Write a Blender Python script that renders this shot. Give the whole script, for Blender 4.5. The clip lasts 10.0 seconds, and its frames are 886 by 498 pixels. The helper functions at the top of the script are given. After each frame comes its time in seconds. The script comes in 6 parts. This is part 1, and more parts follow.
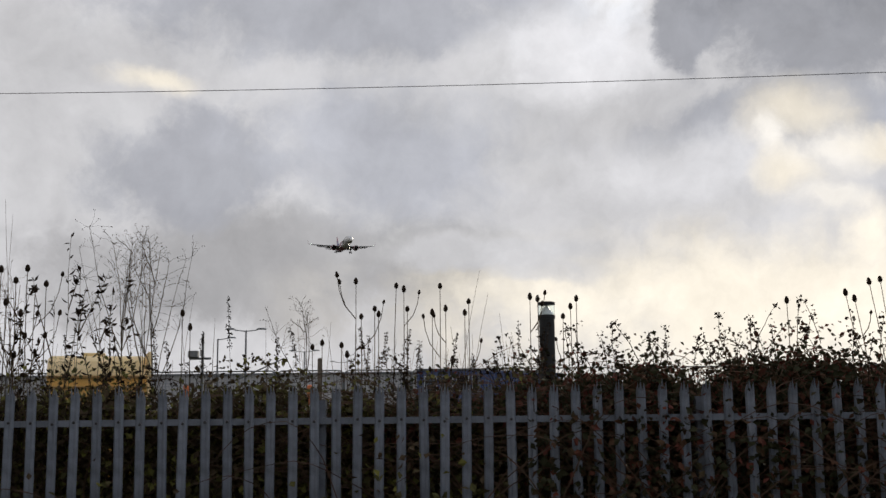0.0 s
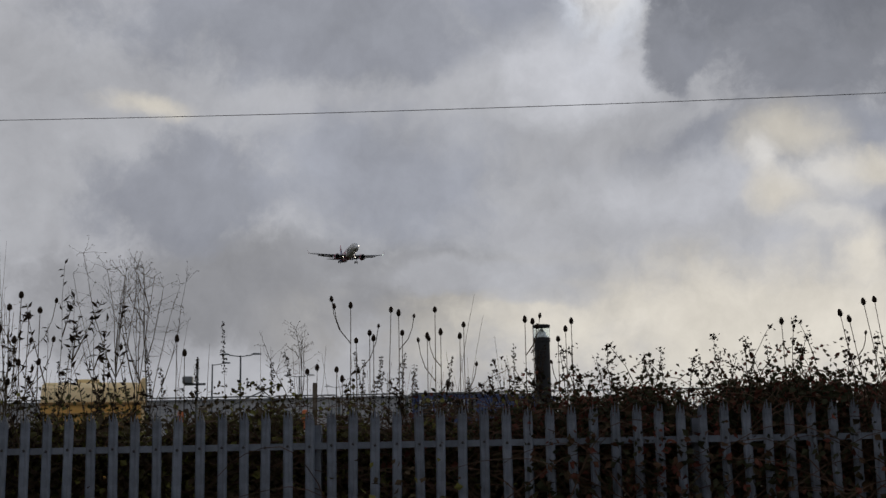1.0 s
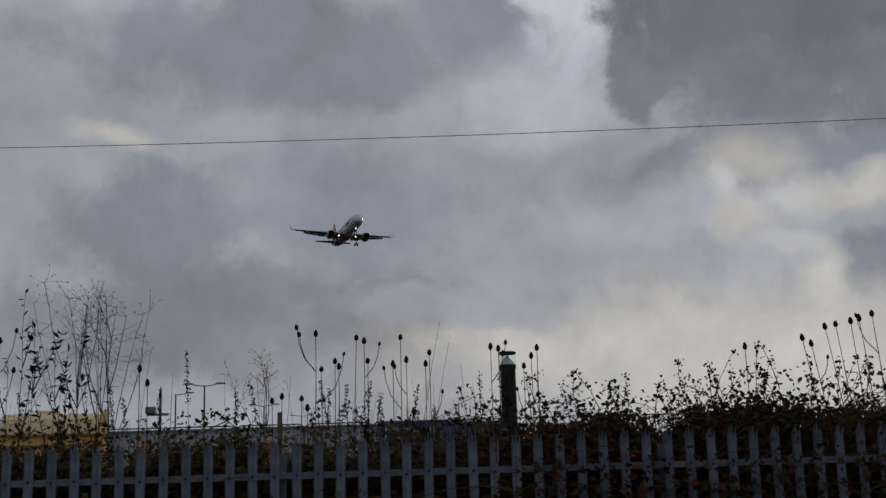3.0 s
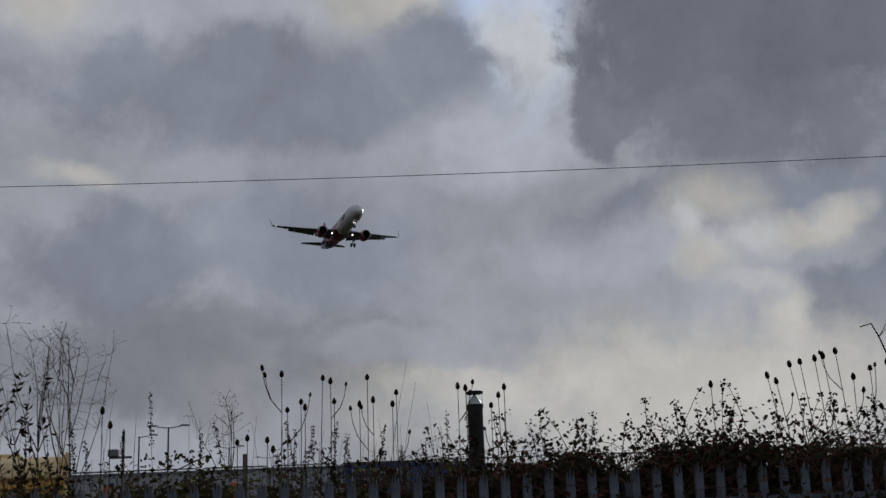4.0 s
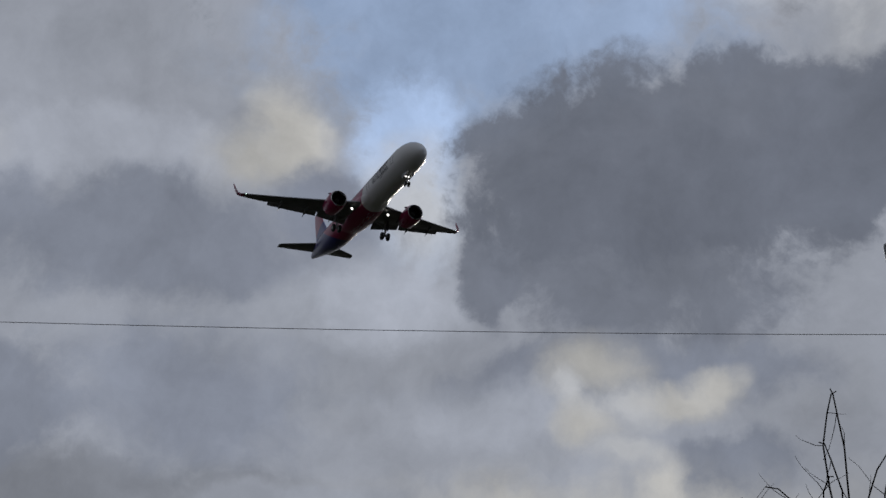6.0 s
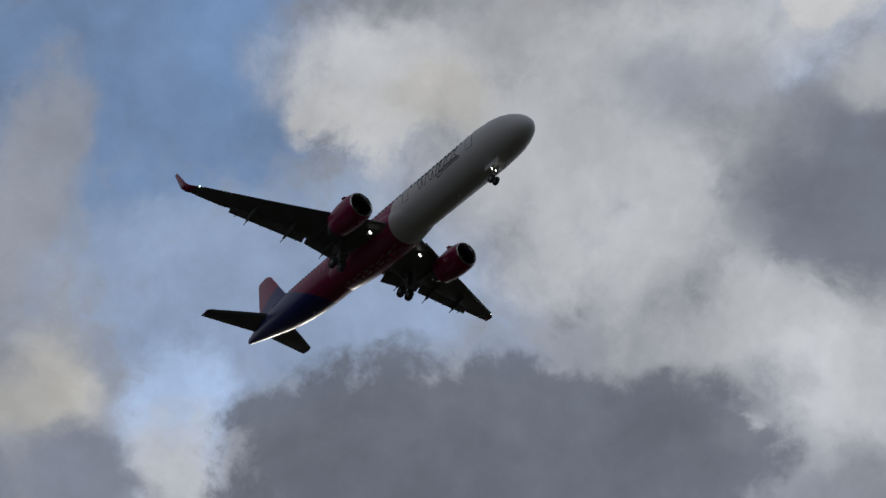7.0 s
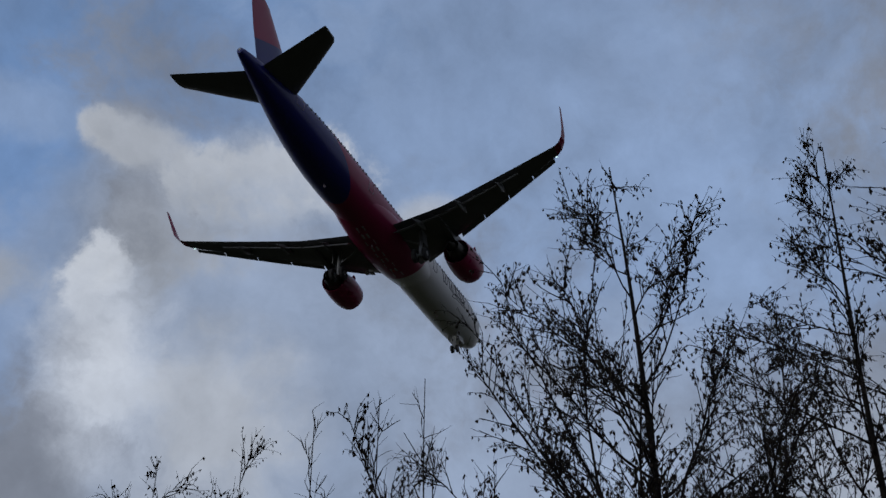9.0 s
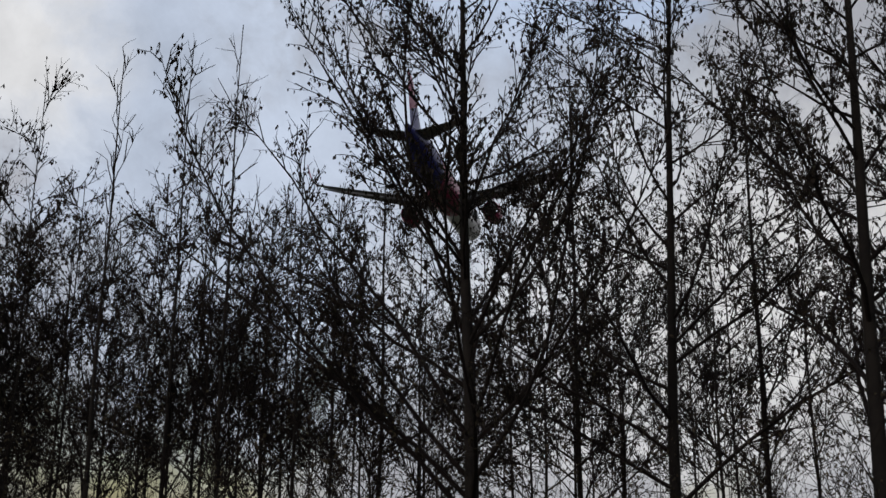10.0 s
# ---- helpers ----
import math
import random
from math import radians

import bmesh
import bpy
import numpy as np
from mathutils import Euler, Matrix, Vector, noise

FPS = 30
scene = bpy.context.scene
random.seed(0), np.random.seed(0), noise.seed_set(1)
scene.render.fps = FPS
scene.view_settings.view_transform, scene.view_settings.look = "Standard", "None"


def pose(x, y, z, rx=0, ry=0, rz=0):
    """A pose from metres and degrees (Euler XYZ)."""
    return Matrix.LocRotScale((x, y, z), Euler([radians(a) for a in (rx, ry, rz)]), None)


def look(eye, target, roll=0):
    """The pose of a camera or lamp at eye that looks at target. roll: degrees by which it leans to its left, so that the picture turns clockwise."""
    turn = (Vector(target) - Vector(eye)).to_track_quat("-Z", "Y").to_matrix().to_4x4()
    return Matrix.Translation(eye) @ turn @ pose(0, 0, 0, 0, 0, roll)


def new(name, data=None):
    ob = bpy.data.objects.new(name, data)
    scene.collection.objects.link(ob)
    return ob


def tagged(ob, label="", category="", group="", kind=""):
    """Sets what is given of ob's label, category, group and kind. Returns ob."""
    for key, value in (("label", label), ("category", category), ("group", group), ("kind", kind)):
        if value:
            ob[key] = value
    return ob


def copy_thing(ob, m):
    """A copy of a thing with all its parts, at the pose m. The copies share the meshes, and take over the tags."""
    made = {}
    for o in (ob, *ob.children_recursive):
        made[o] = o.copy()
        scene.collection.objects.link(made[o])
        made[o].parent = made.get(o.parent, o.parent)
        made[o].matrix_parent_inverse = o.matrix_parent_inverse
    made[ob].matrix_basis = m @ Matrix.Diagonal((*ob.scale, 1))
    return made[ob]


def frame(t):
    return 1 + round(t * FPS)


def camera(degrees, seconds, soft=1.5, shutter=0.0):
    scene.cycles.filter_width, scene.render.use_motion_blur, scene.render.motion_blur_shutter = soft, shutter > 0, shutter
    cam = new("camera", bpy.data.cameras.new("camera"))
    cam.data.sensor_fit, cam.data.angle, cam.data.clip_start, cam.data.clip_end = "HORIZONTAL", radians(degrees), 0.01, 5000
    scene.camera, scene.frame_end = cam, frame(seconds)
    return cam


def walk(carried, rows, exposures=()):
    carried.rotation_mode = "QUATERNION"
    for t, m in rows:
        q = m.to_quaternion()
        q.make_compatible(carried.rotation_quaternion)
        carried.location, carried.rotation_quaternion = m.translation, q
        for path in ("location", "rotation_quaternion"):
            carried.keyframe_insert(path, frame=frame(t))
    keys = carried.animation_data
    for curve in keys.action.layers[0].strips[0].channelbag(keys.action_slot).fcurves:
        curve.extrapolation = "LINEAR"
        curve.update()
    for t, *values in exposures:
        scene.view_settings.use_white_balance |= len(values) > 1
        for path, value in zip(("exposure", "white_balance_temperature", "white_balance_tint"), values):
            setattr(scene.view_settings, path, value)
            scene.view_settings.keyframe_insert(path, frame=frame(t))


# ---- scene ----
# ---------------------------------------------------------------- camera
FOV = 43.93
PATH = [
    (0.0, pose(0, 0, 1.6, 98.27, 0.61, 80.73)),
    (0.5, pose(0, 0, 1.6, 98.91, 0.88, 80.79)),
    (1.0, pose(0, 0, 1.6, 99.49, 1.07, 80.51)),
    (1.5, pose(0, 0, 1.6, 99.98, 1.14, 80.15)),
    (2.0, pose(0, 0, 1.6, 100.31, 1.38, 79.97)),
    (3.5, pose(0, 0, 1.6, 101.53, 1.93, 77.90)),
    (4.0, pose(0, 0, 1.6, 102.87, 2.19, 77.11)),
    (4.5, pose(0, 0, 1.6, 104.19, 2.07, 75.71)),
    (5.0, pose(0, 0, 1.6, 105.83, 2.18, 75.11)),
    (5.2, pose(0, 0, 1.6, 106.38, 2.09, 75.02)),
    (6.3, pose(0, 0, 1.6, 114.53, 0.37, 67.19)),
    (6.5, pose(0, 0, 1.6, 117.62, -0.03, 64.59)),
    (7.0, pose(0, 0, 1.6, 125.44, 0.21, 57.15)),
    (7.5, pose(0, 0, 1.6, 136.02, 1.97, 42.71)),
    (7.8, pose(0, 0, 1.6, 141.93, 3.60, 24.79)),
    (8.0, pose(0, 0, 1.6, 145.10, 5.47, 10.01)),
    (8.3, pose(0, 0, 1.6, 142.84, 8.47, -17.76)),
    (8.5, pose(0, 0, 1.6, 138.29, 7.52, -35.92)),
    (8.8, pose(0, 0, 1.6, 128.96, 3.32, -56.66)),
    (9.0, pose(0, 0, 1.6, 123.22, 0.49, -62.59)),
    (9.3, pose(0, 0, 1.6, 116.26, -0.29, -65.39)),
    (9.5, pose(0, 0, 1.6, 113.32, -0.80, -67.53)),
    (10.0, pose(0, 0, 1.6, 105.49, -0.38, -73.29)),
]

cam = camera(FOV, 10.0, soft=1.5)
walk(cam, PATH, [(0.0, 1.10, 7300, 10), (0.4, 0.80, 7150, 10), (0.9, 0.58, 7000, 10), (1.5, 0.34, 6850, 10), (2.2, 0.22, 6700, 10),
                 (3.5, 0.12, 6550, 10), (5.0, 0.1, 6400, 10), (6.5, 0.1, 6400, 10), (8.0, -0.15, 6250, 10), (8.6, 0.0, 5900, 10),
                 (9.15, -0.06, 5900, 10), (9.5, 0.12, 6350, 10), (10.0, 0.72, 6750, 10)])

# ---------------------------------------------------------------- world: broken cloud over a low western sun
EYE = Vector((0, 0, 1.6))
SUN_AZ, SUN_EL = -62.0, 15.0


def bearing(az, el=0.0):
    """Unit way at a compass bearing (0 = +Y, clockwise) and height angle, in degrees."""
    a, e = radians(az), radians(el)
    return Vector((math.sin(a) * math.cos(e), math.cos(a) * math.cos(e), math.sin(e)))


def at(az, d, z=0.0):
    """A place d metres from where the camera stands, on the ground or at height z."""
    v = bearing(az) * d
    return Vector((v.x, v.y, z))


def high(d, el):
    """The height that stands el degrees over the eye's level at d metres."""
    return 1.6 + d * math.tan(radians(el))


world = bpy.data.worlds.new("sky")
scene.world = world
world.use_nodes = True
WT = world.node_tree
for n in list(WT.nodes):
    WT.nodes.remove(n)


def wnode(kind, **settings):
    n = WT.nodes.new(kind)
    if "operation" in settings:
        n.operation = settings["operation"]
    if "interpolation_type" in settings:
        n.interpolation_type = settings["interpolation_type"]
    if "data_type" in settings:
        n.data_type = settings["data_type"]
    if "vector_type" in settings:
        n.vector_type = settings["vector_type"]
    if "gradient_type" in settings:
        n.gradient_type = settings["gradient_type"]
    if "sky_type" in settings:
        n.sky_type = settings["sky_type"]
    return n


def wmath(op, a, b):
    n = wnode("ShaderNodeMath", operation=op)
    for i, v in enumerate((a, b)):
        if isinstance(v, (int, float)):
            n.inputs[i].default_value = v
        else:
            WT.links.new(v, n.inputs[i])
    return n.outputs[0]


w_out = wnode("ShaderNodeOutputWorld")
w_bg = wnode("ShaderNodeBackground")
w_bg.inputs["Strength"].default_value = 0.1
WT.links.new(w_bg.outputs[0], w_out.inputs[0])
w_sky = wnode("ShaderNodeTexSky", sky_type="NISHITA")
w_sky.sun_disc = False
w_sky.sun_elevation, w_sky.sun_rotation = radians(SUN_EL), radians(SUN_AZ)
w_sky.dust_density, w_sky.air_density = 0.4, 1.2
w_co = wnode("ShaderNodeTexCoord")
# ragged edges: the way is bent by noise of two sizes
warp = wnode("ShaderNodeTexNoise")
warp.inputs["Scale"].default_value, warp.inputs["Detail"].default_value, warp.inputs["Roughness"].default_value = 6.0, 9.0, 0.60
WT.links.new(w_co.outputs["Generated"], warp.inputs["Vector"])
w_sub = wnode("ShaderNodeVectorMath", operation="SUBTRACT")
w_sub.inputs[1].default_value = (0.5, 0.5, 0.5)
WT.links.new(warp.outputs["Color"], w_sub.inputs[0])
w_mad = wnode("ShaderNodeVectorMath", operation="MULTIPLY_ADD")
w_mad.inputs[1].default_value = (0.07, 0.07, 0.07)
WT.links.new(w_sub.outputs[0], w_mad.inputs[0])
WT.links.new(w_co.outputs["Generated"], w_mad.inputs[2])
BENT = w_mad.outputs[0]
# torn rims: fine noise that eats into every mass
torn = wnode("ShaderNodeTexNoise")
torn.inputs["Scale"].default_value, torn.inputs["Detail"].default_value, torn.inputs["Roughness"].default_value = 14.0, 12.0, 0.62
WT.links.new(BENT, torn.inputs["Vector"])
TORN = wmath("MULTIPLY", wmath("SUBTRACT", torn.outputs["Fac"], 0.5), 1.0)
# general broken cover: grey cloud over blue sky
cover = wnode("ShaderNodeTexNoise")
cover.inputs["Scale"].default_value, cover.inputs["Detail"].default_value, cover.inputs["Roughness"].default_value = 3.2, 8.0, 0.55
WT.links.new(BENT, cover.inputs["Vector"])
w_cov = wnode("ShaderNodeMapRange", interpolation_type="SMOOTHSTEP")
w_cov.inputs["From Min"].default_value, w_cov.inputs["From Max"].default_value = 0.30, 0.52
WT.links.new(cover.outputs["Fac"], w_cov.inputs["Value"])
w_first = wnode("ShaderNodeMix", data_type="RGBA")
WT.links.new(w_cov.outputs[0], w_first.inputs["Factor"])
w_blue = wnode("ShaderNodeVectorMath", operation="MULTIPLY")
w_blue.inputs[1].default_value = (0.30, 0.30, 0.30)
WT.links.new(w_sky.outputs[0], w_blue.inputs[0])
WT.links.new(w_blue.outputs[0], w_first.inputs[6])
w_first.inputs[7].default_value = (2.2, 2.3, 2.6, 1)
CLOUDS = [w_first.outputs[2]]
TINT = {"dark": (0.88, 0.97, 1.20), "grey": (0.93, 0.99, 1.14), "white": (0.98, 1.0, 1.04), "cream": (1.02, 1.0, 0.95), "puff": (1.0, 1.0, 1.0),
        "pale": (0.74, 0.97, 1.40), "blue": (0.58, 0.94, 1.62), "veil": (0.84, 0.98, 1.24)}


def cloud(az, el, wide, tall, light, kind, soft):
    """One cloud mass or gap of the sky: bearing, height angle, half width and height in degrees, lightness, kind, softness of rim."""
    c = bearing(az, el)
    u = Vector((math.cos(radians(az)), -math.sin(radians(az)), 0))
    v = c.cross(u) * -1 if c.cross(u).z < 0 else c.cross(u)
    basis = Matrix((u, v, u.cross(v))).transposed()
    k = 1.5 if kind in ("white", "cream") else 1.25
    m = wnode("ShaderNodeMapping", vector_type="TEXTURE")
    m.inputs["Location"].default_value = c
    m.inputs["Rotation"].default_value = basis.to_euler()
    m.inputs["Scale"].default_value = (math.tan(radians(wide)) * k, math.tan(radians(tall)) * k, 0.9)
    WT.links.new(BENT, m.inputs["Vector"])
    gr = wnode("ShaderNodeTexGradient", gradient_type="SPHERICAL")
    WT.links.new(m.outputs[0], gr.inputs[0])
    r = wnode("ShaderNodeMapRange", interpolation_type="SMOOTHSTEP")
    soft = max(soft, 1.15) if kind in ("white", "cream") else soft
    r.inputs["From Min"].default_value, r.inputs["From Max"].default_value = 0.24 - 0.20 * soft, 0.24 + 0.50 * soft
    r.inputs["To Max"].default_value = 0.92
    WT.links.new(wmath("ADD", gr.outputs["Fac"], wmath("MULTIPLY", wmath("MULTIPLY", TORN, 2.2 if kind == "puff" else 1.3), wmath("MINIMUM", wmath("MULTIPLY", gr.outputs["Fac"], 3.5), 1.0))), r.inputs["Value"])
    mix = wnode("ShaderNodeMix", data_type="RGBA")
    WT.links.new(r.outputs[0], mix.inputs["Factor"])
    WT.links.new(CLOUDS[-1], mix.inputs[6])
    # colours ten times over, offsetting the background strength of 0.1
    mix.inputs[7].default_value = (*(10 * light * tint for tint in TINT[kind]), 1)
    CLOUDS.append(mix.outputs[2])


cloud(-74.0, 11.1, 67.8, 32.4, 0.29, "grey", 0.35)
cloud(-2.2, 54.7, 44.2, 26.5, 0.245, "grey", 0.4)
cloud(62.9, 33.2, 44.2, 26.5, 0.23, "grey", 0.4)
cloud(-66.4, 33.9, 14.1, 7.7, 0.36, "pale", 0.9)
cloud(-77.8, 42.7, 11.8, 8.3, 0.24, "blue", 0.9)
cloud(-70.4, 33.0, 8.0, 5.3, 0.34, "pale", 0.6)
cloud(-72.4, 49.6, 4.4, 8.0, 0.26, "blue", 1.0)
cloud(-9.3, 49.4, 5.8, 6.8, 0.33, "veil", 1.1)
cloud(29.6, 53.5, 3.5, 4.4, 0.21, "blue", 0.8)
cloud(3.8, 48.2, 9.7, 4.1, 0.36, "pale", 0.9)
cloud(18.2, 49.5, 6.5, 2.9, 0.25, "blue", 0.8)
cloud(32.4, 42.6, 6.8, 4.4, 0.25, "blue", 0.8)
cloud(61.8, 50.8, 8.3, 8.3, 0.24, "blue", 1.1)
cloud(57.8, 46.3, 15.3, 12.7, 0.235, "blue", 0.9)
cloud(71.4, 41.4, 19.2, 11.8, 0.31, "pale", 0.9)
cloud(38.3, 30.7, 4.7, 9.4, 0.32, "pale", 0.7)
cloud(77.9, 32.9, 13.3, 8.3, 0.36, "pale", 0.9)
cloud(35.0, 36.1, 4.7, 5.9, 0.27, "blue", 0.8)
cloud(-16.2, 46.0, 16.5, 5.0, 0.43, "pale", 0.7)
cloud(-86.9, 25.2, 15.3, 2.7, 0.34, "grey", 0.7)
cloud(-89.4, 7.2, 15.3, 3.8, 0.18, "grey", 0.7)
cloud(-93.7, 12.5, 6.5, 3.5, 0.19, "dark", 0.6)
cloud(-83.8, 13.5, 8.8, 4.1, 0.235, "dark", 0.9)
cloud(-96.1, 16.7, 2.1, 0.7, 0.42, "cream", 0.8)
cloud(-97.4, 25.4, 2.4, 1.8, 0.40, "cream", 1.3)
cloud(-72.0, 24.6, 3.2, 6.4, 0.54, "pale", 0.75)
cloud(-71.8, 22.8, 2.8, 3.5, 0.50, "white", 0.95)
cloud(-78.2, 26.1, 1.6, 2.0, 0.48, "cream", 1.3)
cloud(-86.6, 21.2, 14.0, 3.6, 0.195, "dark", 0.7)
cloud(-76.4, 22.3, 2.7, 2.5, 0.23, "dark", 0.85)
cloud(-73.0, 18.2, 5.8, 3.0, 0.40, "grey", 1.0)
cloud(-59.1, 20.8, 10.3, 7.1, 0.155, "dark", 0.55)
cloud(-67.7, 19.4, 2.4, 2.7, 0.17, "dark", 0.35)
cloud(-61.3, 13.6, 10.9, 2.4, 0.21, "dark", 0.6)
cloud(-68.2, 12.1, 6.9, 2.2, 0.34, "grey", 1.1)
cloud(-62.4, 14.0, 2.4, 1.5, 0.36, "cream", 1.3)
cloud(-63.6, 13.0, 0.7, 0.9, 0.44, "white", 1.2)
cloud(-62.9, 11.3, 1.5, 1.1, 0.40, "cream", 1.3)
cloud(-60.6, 12.2, 2.2, 1.0, 0.42, "white", 1.3)
cloud(-57.7, 12.4, 2.6, 0.9, 0.38, "cream", 1.3)
cloud(-55.9, 13.2, 1.5, 1.0, 0.40, "cream", 1.3)
cloud(-61.2, 10.1, 1.6, 0.7, 0.38, "white", 1.2)
cloud(-67.4, 8.9, 6.1, 1.5, 0.31, "grey", 0.9)
cloud(-55.2, 9.0, 4.4, 2.5, 0.20, "dark", 0.5)
cloud(-59.2, 8.6, 1.3, 1.3, 0.44, "cream", 1.2)
cloud(-65.0, 5.6, 17.0, 3.3, 0.40, "cream", 1.4)
cloud(-77.9, 8.1, 7.7, 1.2, 0.29, "grey", 0.8)
cloud(-75.0, 6.9, 3.5, 0.7, 0.28, "grey", 0.8)
cloud(-63.3, 3.6, 14.2, 3.6, 0.46, "cream", 1.4)
cloud(-82.7, 36.8, 2.4, 6.5, 0.28, "grey", 0.8)
cloud(-52.2, 45.3, 8.3, 3.8, 0.36, "white", 0.7)
cloud(-62.7, 43.0, 3.5, 3.8, 0.52, "puff", 0.6)
cloud(-39.3, 44.8, 8.0, 2.9, 0.50, "white", 0.6)
cloud(-48.7, 39.8, 8.8, 4.7, 0.46, "white", 0.7)
cloud(-41.4, 37.2, 1.8, 1.6, 0.60, "white", 0.5)
cloud(-43.3, 38.7, 1.8, 1.0, 0.50, "white", 0.6)
cloud(-46.1, 34.6, 6.2, 2.9, 0.49, "white", 0.6)
cloud(-36.6, 30.2, 7.7, 3.2, 0.45, "white", 0.7)
cloud(-34.6, 26.2, 4.1, 3.8, 0.54, "white", 0.6)
cloud(-40.5, 24.8, 1.5, 1.0, 0.68, "white", 0.6)
cloud(-31.6, 35.3, 5.4, 5.5, 0.18, "dark", 0.7)
cloud(-41.0, 42.8, 4.4, 2.7, 0.33, "grey", 1.0)
cloud(-56.5, 24.4, 13.0, 6.2, 0.145, "dark", 0.32)
cloud(-45.5, 24.5, 7.7, 4.4, 0.155, "dark", 0.4)
cloud(-79.2, 27.7, 1.6, 2.4, 0.44, "cream", 1.4)
cloud(-80.6, 25.4, 2.4, 1.8, 0.38, "cream", 1.4)
cloud(-76.9, 22.9, 2.9, 2.5, 0.22, "dark", 0.8)
cloud(-38.7, 57.6, 18.3, 4.4, 0.27, "grey", 0.7)
cloud(-15.2, 51.2, 1.8, 1.3, 0.36, "white", 0.7)
cloud(-11.4, 46.7, 1.2, 1.2, 0.36, "white", 0.7)
cloud(-48.1, 40.8, 5.0, 3.8, 0.43, "white", 0.8)
cloud(-62.6, 44.9, 5.0, 2.4, 0.48, "white", 0.85)
cloud(-57.4, 43.0, 2.7, 1.8, 0.42, "cream", 0.6)
cloud(-27.2, 44.7, 3.8, 2.4, 0.46, "white", 0.9)
cloud(-26.1, 40.7, 3.5, 1.8, 0.42, "white", 0.9)
cloud(-41.7, 37.0, 2.4, 2.4, 0.44, "white", 0.85)
cloud(-19.1, 32.4, 5.0, 2.1, 0.42, "cream", 0.8)
cloud(-24.3, 64.7, 19.2, 8.0, 0.24, "veil", 1.2)
cloud(27.9, 59.4, 9.4, 5.9, 0.19, "veil", 1.2)
cloud(-25.3, 50.4, 7.7, 2.1, 0.31, "white", 0.8)
cloud(-18.0, 43.8, 7.7, 1.8, 0.36, "pale", 0.9)
cloud(-28.3, 45.0, 3.5, 2.1, 0.54, "puff", 0.6)
cloud(-17.3, 50.3, 2.2, 1.5, 0.38, "white", 0.6)
cloud(-12.4, 48.0, 1.5, 1.2, 0.38, "white", 0.6)
cloud(19.9, 42.7, 9.7, 6.8, 0.15, "dark", 0.6)
cloud(5.2, 44.0, 1.8, 0.9, 0.46, "puff", 0.6)
cloud(-1.8, 42.3, 1.2, 0.8, 0.52, "puff", 0.6)
cloud(10.2, 60.2, 18.3, 7.7, 0.215, "veil", 1.2)
cloud(14.5, 43.5, 10.0, 3.2, 0.20, "veil", 1.1)
cloud(4.4, 44.6, 1.8, 0.7, 0.44, "white", 0.5)
cloud(-2.2, 42.5, 1.6, 0.9, 0.46, "white", 0.5)
cloud(22.1, 42.6, 9.1, 5.3, 0.185, "veil", 1.1)
cloud(33.2, 37.7, 6.2, 1.8, 0.32, "pale", 0.8)
cloud(54.6, 37.3, 3.4, 2.4, 0.54, "puff", 0.6)
cloud(49.7, 36.1, 4.1, 2.4, 0.46, "puff", 0.6)
cloud(42.3, 37.4, 1.9, 1.2, 0.50, "puff", 0.6)
cloud(60.5, 34.2, 2.4, 1.2, 0.38, "white", 0.6)
cloud(48.4, 30.6, 7.1, 5.6, 0.38, "white", 0.5)
cloud(36.5, 29.6, 2.1, 1.5, 0.34, "white", 0.7)
cloud(61.7, 34.9, 1.9, 1.3, 0.44, "white", 0.6)
cloud(43.7, 37.6, 2.1, 1.2, 0.38, "white", 0.6)
cloud(51.0, 27.0, 8.3, 7.1, 0.33, "veil", 0.7)
cloud(51.8, 37.2, 3.2, 2.1, 0.44, "white", 0.6)
cloud(43.3, 37.3, 2.1, 1.3, 0.38, "white", 0.7)
cloud(42.6, 30.6, 1.8, 2.7, 0.66, "puff", 0.6)
cloud(44.0, 26.0, 2.1, 3.2, 0.70, "puff", 0.6)
cloud(54.1, 26.1, 11.2, 10.9, 0.34, "veil", 0.9)
cloud(43.6, 26.6, 3.0, 5.0, 0.60, "white", 1.3)
cloud(69.0, 18.1, 20.6, 11.8, 0.38, "veil", 1.0)
cloud(50.2, 23.5, 4.4, 4.7, 0.42, "white", 1.3)
cloud(88.3, 12.5, 15.3, 9.1, 0.42, "white", 1.2)

# billows: soft light and shade within the clouds
bil = wnode("ShaderNodeTexNoise")
bil.inputs["Scale"].default_value, bil.inputs["Detail"].default_value, bil.inputs["Roughness"].default_value = 9.0, 10.0, 0.63
WT.links.new(BENT, bil.inputs["Vector"])
w_bil = wnode("ShaderNodeMapRange")
w_bil.inputs["From Min"].default_value, w_bil.inputs["From Max"].default_value = 0.25, 0.75
w_bil.inputs["To Min"].default_value, w_bil.inputs["To Max"].default_value = 0.78, 1.22
WT.links.new(bil.outputs["Fac"], w_bil.inputs["Value"])
w_mul = wnode("ShaderNodeVectorMath", operation="SCALE")
WT.links.new(CLOUDS[-1], w_mul.inputs[0])
WT.links.new(w_bil.outputs[0], w_mul.inputs["Scale"])
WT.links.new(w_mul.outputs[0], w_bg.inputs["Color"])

sun = new("sun", bpy.data.lights.new("sun", "SUN"))
sun.data.energy, sun.data.angle, sun.data.color = 0.5, radians(12), (1.0, 0.93, 0.82)
sun.matrix_world = look(bearing(SUN_AZ, SUN_EL) * 50, (0, 0, 0))


